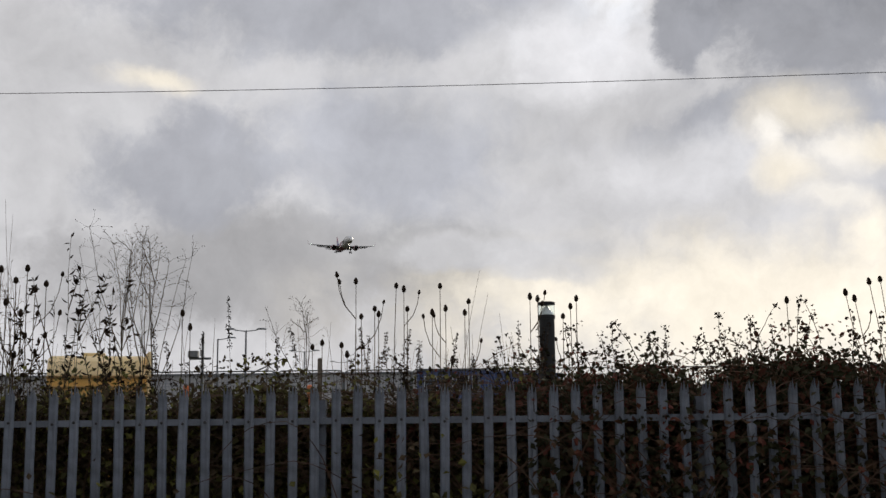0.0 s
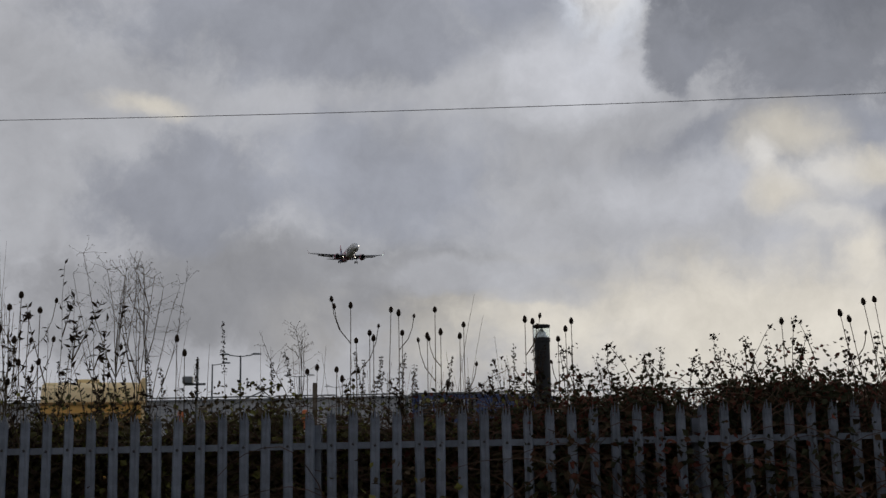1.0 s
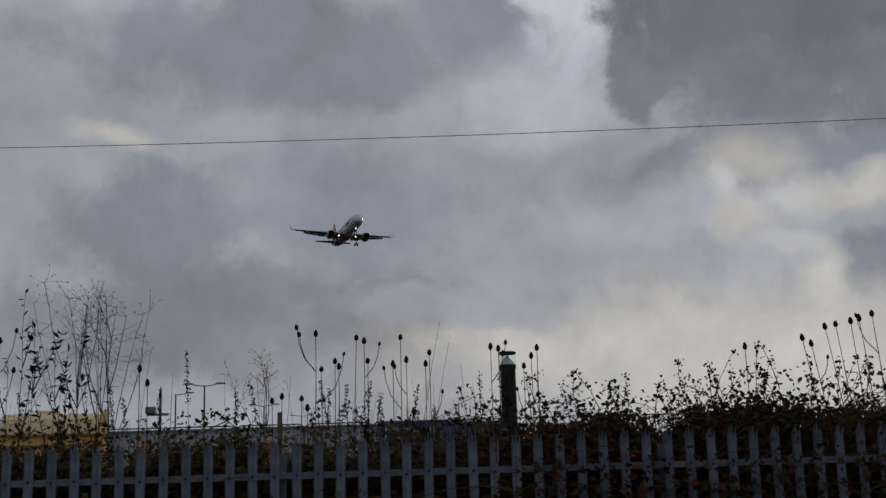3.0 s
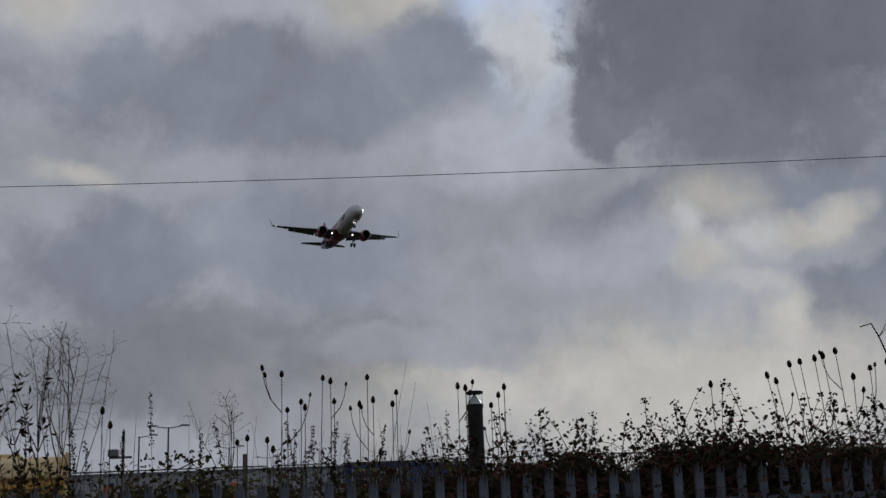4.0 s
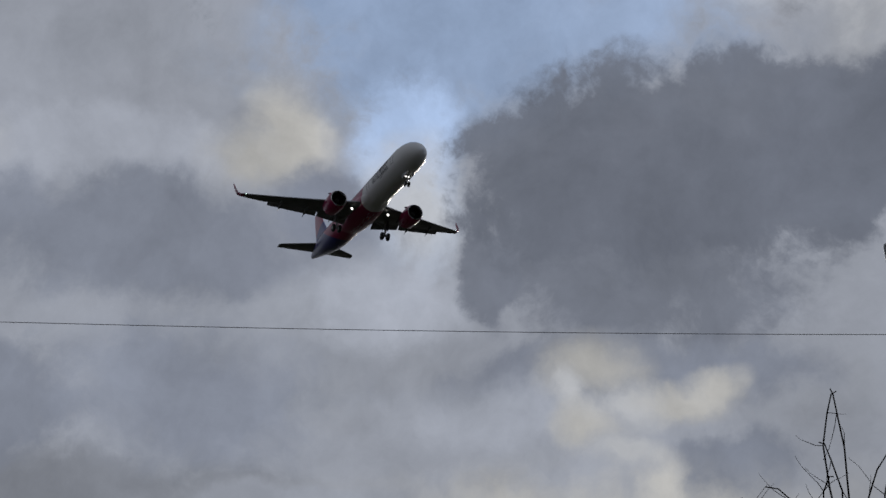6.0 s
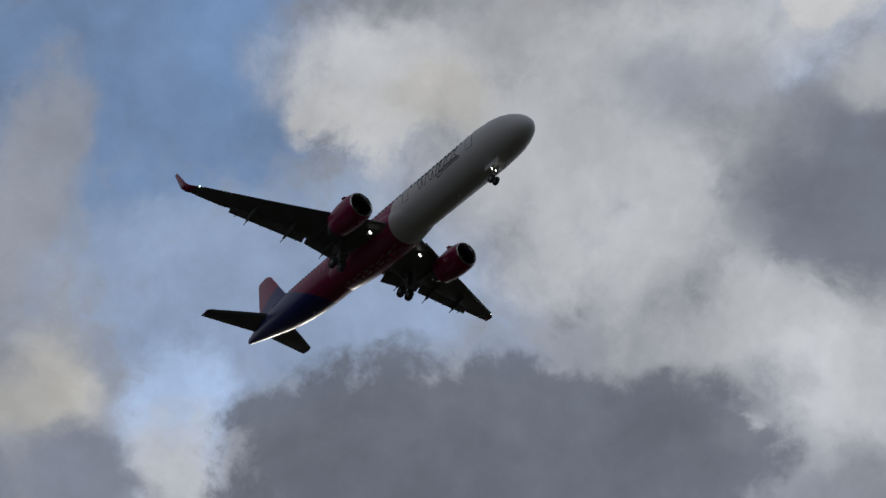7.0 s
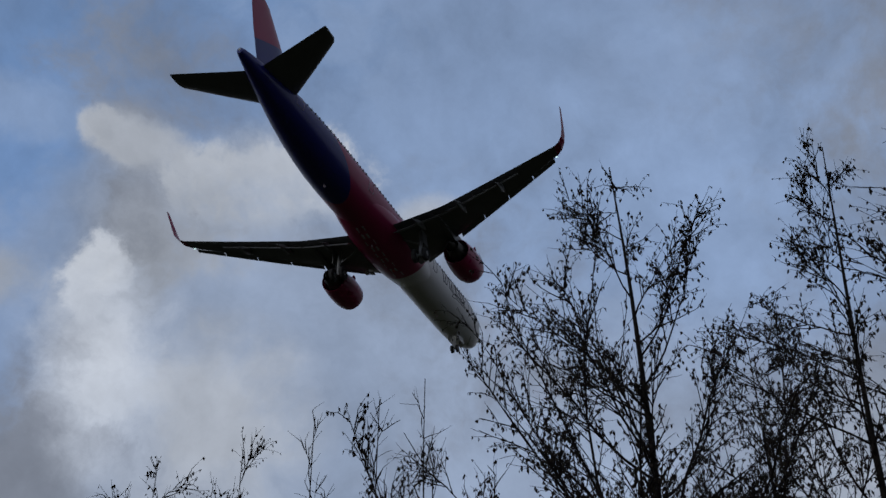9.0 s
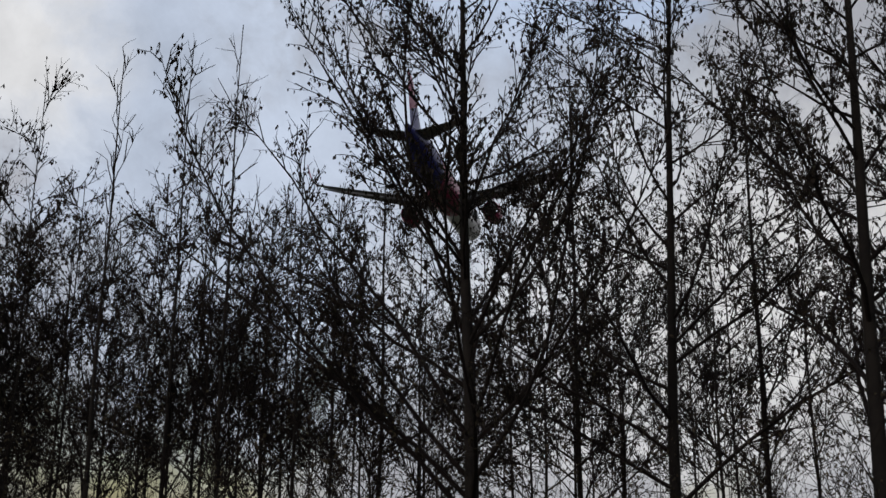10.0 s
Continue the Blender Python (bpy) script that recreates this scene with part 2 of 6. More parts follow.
# ---------------------------------------------------------------- materials
def material(name, color, rough=0.6, metal=0.0, second=None, scale=4.0, fine=60.0, bump=0.15, spread=0.0, amount=0.6, coat=0.0):
    """A two-scale surface: patches of a second colour, fine grain, relief; spread: lightness that differs from piece to piece."""
    mt = bpy.data.materials.new(name)
    mt.use_nodes = True
    nt = mt.node_tree
    bs = nt.nodes["Principled BSDF"]
    bs.inputs["Metallic"].default_value = metal
    bs.inputs["Coat Weight"].default_value = coat
    co = nt.nodes.new("ShaderNodeTexCoord")

    def noise_of(sc, detail):
        n = nt.nodes.new("ShaderNodeTexNoise")
        n.inputs["Scale"].default_value, n.inputs["Detail"].default_value = sc, detail
        nt.links.new(co.outputs["Object"], n.inputs["Vector"])
        return n

    big, small = noise_of(scale, 4), noise_of(fine, 3)
    second = second or tuple(c * 0.65 for c in color)
    ramp = nt.nodes.new("ShaderNodeMapRange")
    ramp.inputs["From Min"].default_value, ramp.inputs["From Max"].default_value = 0.40, 0.66
    ramp.inputs["To Max"].default_value = amount
    nt.links.new(big.outputs["Fac"], ramp.inputs["Value"])
    mix = nt.nodes.new("ShaderNodeMix")
    mix.data_type = "RGBA"
    nt.links.new(ramp.outputs[0], mix.inputs["Factor"])
    mix.inputs[6].default_value, mix.inputs[7].default_value = (*color, 1), (*second, 1)
    grain = nt.nodes.new("ShaderNodeMapRange")
    grain.inputs["To Min"].default_value, grain.inputs["To Max"].default_value = 0.86, 1.14
    nt.links.new(small.outputs["Fac"], grain.inputs["Value"])
    last = grain.outputs[0]
    if spread:
        geo = nt.nodes.new("ShaderNodeNewGeometry")
        info = nt.nodes.new("ShaderNodeObjectInfo")
        add = nt.nodes.new("ShaderNodeMath")
        nt.links.new(geo.outputs["Random Per Island"], add.inputs[0])
        nt.links.new(info.outputs["Random"], add.inputs[1])
        isl = nt.nodes.new("ShaderNodeMapRange")
        isl.inputs["From Max"].default_value = 2.0
        isl.inputs["To Min"].default_value, isl.inputs["To Max"].default_value = 1 - spread, 1 + spread
        nt.links.new(add.outputs[0], isl.inputs["Value"])
        ml = nt.nodes.new("ShaderNodeMath")
        ml.operation = "MULTIPLY"
        nt.links.new(last, ml.inputs[0])
        nt.links.new(isl.outputs[0], ml.inputs[1])
        last = ml.outputs[0]
    sc = nt.nodes.new("ShaderNodeVectorMath")
    sc.operation = "SCALE"
    nt.links.new(mix.outputs[2], sc.inputs[0])
    nt.links.new(last, sc.inputs["Scale"])
    nt.links.new(sc.outputs[0], bs.inputs["Base Color"])
    ro = nt.nodes.new("ShaderNodeMapRange")
    ro.inputs["To Min"].default_value, ro.inputs["To Max"].default_value = max(0.02, rough - 0.1), min(1.0, rough + 0.1)
    nt.links.new(big.outputs["Fac"], ro.inputs["Value"])
    nt.links.new(ro.outputs[0], bs.inputs["Roughness"])
    if bump:
        bp = nt.nodes.new("ShaderNodeBump")
        bp.inputs["Strength"].default_value, bp.inputs["Distance"].default_value = bump, 0.01
        nt.links.new(small.outputs["Fac"], bp.inputs["Height"])
        nt.links.new(bp.outputs[0], bs.inputs["Normal"])
    return mt


def leaf_material(name, first, second, third):
    """Leaves that differ from one to the next between three colours, a little light passing through."""
    mt = material(name, first, 0.7, bump=0.1, spread=0.25)
    nt = mt.node_tree
    bs = nt.nodes["Principled BSDF"]
    geo = nt.nodes.new("ShaderNodeNewGeometry")
    ramp = nt.nodes.new("ShaderNodeValToRGB")
    ramp.color_ramp.elements[0].color, ramp.color_ramp.elements[1].color = (*first, 1), (*third, 1)
    ramp.color_ramp.elements[0].position, ramp.color_ramp.elements[1].position = 0.45, 0.92
    e = ramp.color_ramp.elements.new(0.75)
    e.color = (*second, 1)
    nt.links.new(geo.outputs["Random Per Island"], ramp.inputs[0])
    nt.links.new(ramp.outputs[0], bs.inputs["Base Color"])
    return mt


def dull(mt, level=0.12):
    """Takes the gloss off bark, stalks and leaves."""
    mt.node_tree.nodes["Principled BSDF"].inputs["Specular IOR Level"].default_value = level
    return mt


def glow_material(name, color, power):
    mt = bpy.data.materials.new(name)
    mt.use_nodes = True
    bs = mt.node_tree.nodes["Principled BSDF"]
    bs.inputs["Base Color"].default_value = (*color, 1)
    bs.inputs["Emission Color"].default_value = (*color, 1)
    bs.inputs["Emission Strength"].default_value = power
    return mt


def glass_material(name, color=(0.9, 0.95, 0.95), rough=0.03):
    mt = bpy.data.materials.new(name)
    mt.use_nodes = True
    bs = mt.node_tree.nodes["Principled BSDF"]
    bs.inputs["Base Color"].default_value = (*color, 1)
    bs.inputs["Transmission Weight"].default_value = 1.0
    bs.inputs["Roughness"].default_value = rough
    bs.inputs["IOR"].default_value = 1.1
    return mt


WHITE, MAGENTA, NAVY = (0.66, 0.66, 0.66), (0.29, 0.010, 0.078), (0.013, 0.017, 0.17)


def livery_material(name, rule):
    """Airline paint. rule: 'body' white, magenta and navy in bands along the fuselage; 'fin' navy under magenta."""
    mt = material(name, WHITE, 0.32, bump=0.02, scale=0.35, fine=9.0, amount=0.12)
    nt = mt.node_tree
    bs = nt.nodes["Principled BSDF"]
    co = nt.nodes.new("ShaderNodeTexCoord")

    def edge(x, y, z, c):
        d = nt.nodes.new("ShaderNodeVectorMath")
        d.operation = "DOT_PRODUCT"
        d.inputs[1].default_value = (x, y, z)
        nt.links.new(co.outputs["Object"], d.inputs[0])
        r = nt.nodes.new("ShaderNodeMapRange")
        r.inputs["From Min"].default_value, r.inputs["From Max"].default_value = c - 0.03, c + 0.03
        nt.links.new(d.outputs["Value"], r.inputs["Value"])
        return r.outputs[0]

    def blend(fac, a, b):
        m = nt.nodes.new("ShaderNodeMix")
        m.data_type = "RGBA"
        nt.links.new(fac, m.inputs["Factor"])
        for socket, v in ((m.inputs[6], a), (m.inputs[7], b)):
            if isinstance(v, tuple):
                socket.default_value = (*v, 1)
            else:
                nt.links.new(v, socket)
        return m.outputs[2]

    if rule == "body":
        rear = blend(edge(1, 0, 1.7, -12.6), NAVY, MAGENTA)
        col = blend(edge(1, 0, -0.35, 3.6), rear, WHITE)
    else:
        col = blend(edge(-0.45, 0, 1, 13.9), NAVY, MAGENTA)
    nt.links.new(col, bs.inputs["Base Color"])
    return mt


M_BODY, M_FIN = livery_material("airliner_paint", "body"), livery_material("fin_paint", "fin")
M_MAG = material("magenta_paint", MAGENTA, 0.3, scale=1.2, fine=14, bump=0.03, amount=0.25)
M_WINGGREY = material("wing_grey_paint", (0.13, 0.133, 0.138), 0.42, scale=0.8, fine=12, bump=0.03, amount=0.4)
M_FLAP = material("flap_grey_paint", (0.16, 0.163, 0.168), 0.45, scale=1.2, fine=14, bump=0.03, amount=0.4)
M_ALU = material("bare_aluminium", (0.62, 0.62, 0.63), 0.28, 1.0, scale=2, bump=0.04, amount=0.2)
M_DARKMETAL = material("dark_titanium", (0.09, 0.085, 0.08), 0.45, 0.8, scale=3, bump=0.08)
M_FAN = material("fan_blades", (0.03, 0.03, 0.033), 0.4, 0.6, scale=3)
M_RUBBER = material("tyre_rubber", (0.022, 0.022, 0.023), 0.8, scale=9, bump=0.2)
M_STRUT = material("gear_steel_paint", (0.30, 0.31, 0.32), 0.5, 0.2, scale=6, bump=0.05)
M_BLACKGLASS = material("dark_window", (0.012, 0.013, 0.016), 0.12, scale=3, bump=0.0)
M_LINE = material("navy_line", (0.02, 0.02, 0.05), 0.5, scale=3, bump=0)
M_PALELINE = material("pale_line", (0.55, 0.45, 0.52), 0.5, scale=3, bump=0)
M_LAMP = glow_material("landing_light", (1.0, 0.96, 0.88), 2.6)
M_NAVLIGHT = glow_material("position_light", (0.75, 1.0, 0.9), 1.5)
M_REDGLASS = material("red_beacon_glass", (0.5, 0.03, 0.015), 0.15, bump=0)
M_GALV = material("galvanised_steel", (0.20, 0.222, 0.265), 0.5, 0.3, second=(0.115, 0.128, 0.152), scale=7, fine=90, bump=0.12, spread=0.28, amount=0.8)
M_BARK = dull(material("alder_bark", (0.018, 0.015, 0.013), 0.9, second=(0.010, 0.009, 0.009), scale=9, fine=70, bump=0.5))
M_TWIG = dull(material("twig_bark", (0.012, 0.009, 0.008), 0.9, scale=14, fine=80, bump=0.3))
M_STALK = dull(material("dry_stalk", (0.085, 0.060, 0.036), 0.85, second=(0.05, 0.036, 0.024), scale=12, fine=80, bump=0.3, spread=0.3))
M_HEAD = dull(material("teasel_head", (0.032, 0.021, 0.014), 0.95, scale=30, fine=160, bump=0.6, spread=0.25))
M_CANE = dull(material("bramble_cane", (0.11, 0.062, 0.042), 0.75, second=(0.03, 0.03, 0.016), scale=6, fine=70, bump=0.3, spread=0.3))
M_LEAF = dull(leaf_material("bramble_leaf", (0.036, 0.036, 0.017), (0.085, 0.046, 0.026), (0.13, 0.040, 0.028)))
M_IVY = dull(leaf_material("undergrowth_leaf", (0.075, 0.052, 0.030), (0.085, 0.080, 0.030), (0.17, 0.16, 0.045)))
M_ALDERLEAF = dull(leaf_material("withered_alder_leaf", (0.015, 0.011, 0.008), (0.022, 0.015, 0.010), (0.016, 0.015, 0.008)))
M_LITTER = dull(material("brown_scrub", (0.042, 0.032, 0.021), 0.95, second=(0.022, 0.024, 0.012), scale=3, fine=40, bump=0.6, spread=0.3))
M_GROUND = dull(material("rough_grass", (0.030, 0.034, 0.015), 0.95, second=(0.036, 0.029, 0.018), scale=0.35, fine=25, bump=0.7, amount=0.9))
M_YELLOW = material("yellow_enamel", (0.76, 0.42, 0.10), 0.45, second=(0.62, 0.36, 0.11), scale=2.5, fine=40, bump=0.1)
# lid, end plate and hatch: a paler yellow than the body
M_YELLOWTOP = material("pale_yellow_enamel", (0.84, 0.64, 0.36), 0.5, second=(0.72, 0.53, 0.22), scale=2.0, fine=40, bump=0.1)
# ribs and skids: a darker yellow than the body
M_YELLOWDARK = material("dark_yellow_enamel", (0.36, 0.20, 0.06), 0.6, second=(0.2, 0.1, 0.04), scale=4, fine=40, bump=0.2)
M_BLACK = material("black_powder_coat", (0.008, 0.008, 0.009), 0.65, scale=5, bump=0.1)
M_REFLECTOR = material("white_reflector", (0.75, 0.75, 0.74), 0.35, scale=6, bump=0.02)
M_CLEAR = glass_material("clear_polycarbonate")
M_LAMPGREY = material("grey_lamp_paint", (0.17, 0.18, 0.19), 0.5, second=(0.12, 0.125, 0.13), scale=5, fine=60, bump=0.1)
M_LAMPDARK = material("lamp_underside_glass", (0.02, 0.02, 0.022), 0.25, scale=6, bump=0)
M_POLE = material("painted_steel_pole", (0.13, 0.14, 0.15), 0.5, 0.2, second=(0.08, 0.085, 0.09), scale=3, fine=50, bump=0.12)
M_CABLE = material("black_cable", (0.02, 0.02, 0.02), 0.7, scale=5)
M_CLAD = material("grey_cladding", (0.44, 0.44, 0.45), 0.55, second=(0.37, 0.37, 0.385), scale=0.3, fine=8, bump=0.1)
M_ROOF = material("grey_roof_sheet", (0.24, 0.25, 0.27), 0.6, scale=0.4, fine=8)
M_BLUE = material("blue_container_paint", (0.035, 0.06, 0.17), 0.5, second=(0.03, 0.045, 0.11), scale=1.5, fine=20, bump=0.1)
M_PALEPANEL = material("pale_panel", (0.55, 0.56, 0.57), 0.5, scale=1.5)
M_WOOD = material("weathered_post_wood", (0.14, 0.115, 0.09), 0.9, second=(0.08, 0.065, 0.05), scale=8, fine=60, bump=0.5)
M_ORANGE = material("orange_plastic", (0.65, 0.17, 0.05), 0.5, scale=5, bump=0.05)
M_FARWOOD = dull(material("far_bare_wood", (0.07, 0.06, 0.055), 0.95, scale=0.5, fine=6, bump=0.3))


# ---------------------------------------------------------------- mesh helpers
class Shape:
    """Collects corners and faces of one mesh."""

    def __init__(self):
        self.v, self.f = [], []

    def loft(self, rings, cap=True, close=True):
        n, b = len(rings[0]), len(self.v)
        for r in rings:
            self.v.extend(tuple(p) for p in r)
        for i in range(len(rings) - 1):
            for j in range(n if close else n - 1):
                k = (j + 1) % n
                self.f.append((b + i * n + j, b + i * n + k, b + (i + 1) * n + k, b + (i + 1) * n + j))
        if cap:
            self.f.append(tuple(b + j for j in reversed(range(n))))
            self.f.append(tuple(b + (len(rings) - 1) * n + j for j in range(n)))
        return self

    def tube(self, pts, radii, sides=6):
        pts = [Vector(p) for p in pts]
        rings = []
        for i, p in enumerate(pts):
            d = (pts[min(i + 1, len(pts) - 1)] - pts[max(i - 1, 0)])
            d = d.normalized() if d.length > 1e-9 else Vector((0, 0, 1))
            u = d.cross(Vector((0.31, 0.95, 0.05)) if abs(d.y) < 0.9 else Vector((1, 0, 0))).normalized()
            w = d.cross(u)
            r = radii[i] if isinstance(radii, (list, tuple)) else radii
            rings.append([p + u * (r * math.cos(2 * math.pi * k / sides)) + w * (r * math.sin(2 * math.pi * k / sides)) for k in range(sides)])
        return self.loft(rings)

    def box(self, lo, hi, chamfer=0.0):
        (x0, y0, z0), (x1, y1, z1) = lo, hi
        c = chamfer

        def ring(z, i):
            return [(x0 + c + i, y0 + i, z), (x1 - c - i, y0 + i, z), (x1 - i, y0 + c + i, z), (x1 - i, y1 - c - i, z),
                    (x1 - c - i, y1 - i, z), (x0 + c + i, y1 - i, z), (x0 + i, y1 - c - i, z), (x0 + i, y0 + c + i, z)]
        if c:
            return self.loft([ring(z0, c), ring(z0 + c, 0), ring(z1 - c, 0), ring(z1, c)])
        return self.loft([[(x0, y0, z), (x1, y0, z), (x1, y1, z), (x0, y1, z)] for z in (z0, z1)])

    def spin(self, profile, sides=24, axis="z", centre=(0, 0, 0), cap=True):
        """Turns (radius, along) pairs round an axis."""
        rings = []
        for r, h in profile:
            ring = []
            for k in range(sides):
                a = 2 * math.pi * k / sides
                c, s = r * math.cos(a), r * math.sin(a)
                p = {"z": (c, s, h), "x": (h, c, s), "y": (s, h, c)}[axis]
                ring.append(Vector(p) + Vector(centre))
            rings.append(ring)
        return self.loft(rings, cap)

    def leaf(self, p, along, side, long, wide, fold=0.3):
        """A folded blade of two halves."""
        p, b = Vector(p), len(self.v)
        up = along.cross(side).normalized() * (wide * fold)
        mid = p + along * (long * 0.45)
        self.v.extend([tuple(p), tuple(mid + side * wide * 0.5 + up), tuple(p + along * long), tuple(mid - side * wide * 0.5 + up)])
        self.f.extend([(b, b + 1, b + 2), (b, b + 2, b + 3)])
        return self

    def mesh(self, name, material_, smooth=None):
        me = bpy.data.meshes.new(name)
        me.from_pydata(self.v, [], self.f)
        me.materials.append(material_)
        if smooth:
            me.shade_smooth()
            me.set_sharp_from_angle(angle=radians(smooth))
        me.update()
        return me


def part(name, shape, material_, parent, label="", smooth=40):
    """Links one mesh as a part of a thing (or a part of a part)."""
    ob = new(name, shape.mesh(name, material_, smooth) if isinstance(shape, Shape) else shape)
    ob.parent = parent
    if label:
        tagged(ob, label)
    return ob


def thing(name, label, category, place=(0, 0, 0), group="", kind="", turn=0.0):
    ob = new(name)
    ob.empty_display_size = 0.2
    ob.matrix_basis = pose(*place, 0, 0, turn)
    return tagged(ob, label, category, group, kind)


# ---------------------------------------------------------------- the airliner
# its own space: x forward, y to port, z up; the nose tip stands at x = 20
def airfoil(le, chord, thick, back, up, n=9, camber=0.02, droop=0.0):
    """A wing section from its leading edge; back and up span its plane."""
    le, back, up = Vector(le), Vector(back), Vector(up)
    top, low = [], []
    for i in range(n + 1):
        s = 0.5 * (1 - math.cos(math.pi * i / n))
        h = 5 * thick * (0.2969 * math.sqrt(s) - 0.126 * s - 0.3516 * s ** 2 + 0.2843 * s ** 3 - 0.1015 * s ** 4)
        c = camber * 4 * s * (1 - s) - droop * s * s
        top.append(le + back * (chord * s) + up * (chord * (c + h)))
        low.append(le + back * (chord * s) + up * (chord * (c - h)))
    return top + low[-2:0:-1]


FUSELAGE = [(0.0, 0.06, 0.06, -0.66), (-0.10, 0.36, 0.36, -0.64), (-0.4, 0.74, 0.75, -0.58), (-0.9, 1.10, 1.12, -0.46),
            (-1.6, 1.43, 1.46, -0.32), (-2.5, 1.70, 1.75, -0.19), (-3.5, 1.86, 1.92, -0.10), (-4.8, 1.95, 2.03, -0.03),
            (-6.3, 1.97, 2.06, -0.01), (-8.0, 1.975, 2.07, 0.0), (-14.0, 1.975, 2.07, 0.0), (-20.0, 1.975, 2.07, 0.0),
            (-26.0, 1.975, 2.07, 0.0), (-30.0, 1.97, 2.06, 0.01), (-32.0, 1.94, 2.01, 0.06), (-34.0, 1.85, 1.90, 0.17),
            (-36.0, 1.69, 1.73, 0.32), (-38.0, 1.46, 1.50, 0.50), (-40.0, 1.16, 1.20, 0.69), (-42.0, 0.80, 0.84, 0.84),
            (-43.4, 0.52, 0.56, 0.91), (-44.3, 0.33, 0.36, 0.93), (-44.6, 0.22, 0.24, 0.93)]


def hull(x):
    """Half width, half height and centre height of the fuselage at x (nose at 0)."""
    for (xa, *a), (xb, *b) in zip(FUSELAGE, FUSELAGE[1:]):
        if xb <= x <= xa:
            k = (xa - x) / (xa - xb)
            return [p + (q - p) * k for p, q in zip(a, b)]
    return list(FUSELAGE[-1][1:])


def on_hull(x, angle, out=0.0):
    """A place on the skin; angle in degrees up from the side, positive y for port."""
    w, h, c = hull(x)
    a = radians(angle)
    return Vector((x + 20, (w + out) * math.cos(a), c + (h + out) * math.sin(a)))


def skin_line(shape, pts, side, wide=0.05):
    """A closed painted line on the fuselage skin through (x, angle) pairs."""
    pts = list(pts)
    ring = pts + [pts[0]]
    for (xa, aa), (xb, ab) in zip(ring, ring[1:]):
        n = max(2, int(abs(ab - aa) / 4) + int(abs(xa - xb) / 0.8) + 1)
        path = []
        for i in range(n + 1):
            p = on_hull(xa + (xb - xa) * i / n, aa + (ab - aa) * i / n, 0.004)
            path.append((p.x, p.y * side, p.z))
        shape.tube(path, wide / 2, 4)
    return shape


def wing_point(y):
    """Leading edge x, chord and height of the wing at y metres from the middle."""
    le = -17.05 - 0.522 * (y - 1.95)
    te = -23.6 - 0.04 * (y - 1.95) if y < 6.4 else -23.78 - 0.212 * (y - 6.4)
    return le, le - te, -1.25 + 0.105 * (y - 1.9) + 0.0016 * (y - 1.9) ** 2


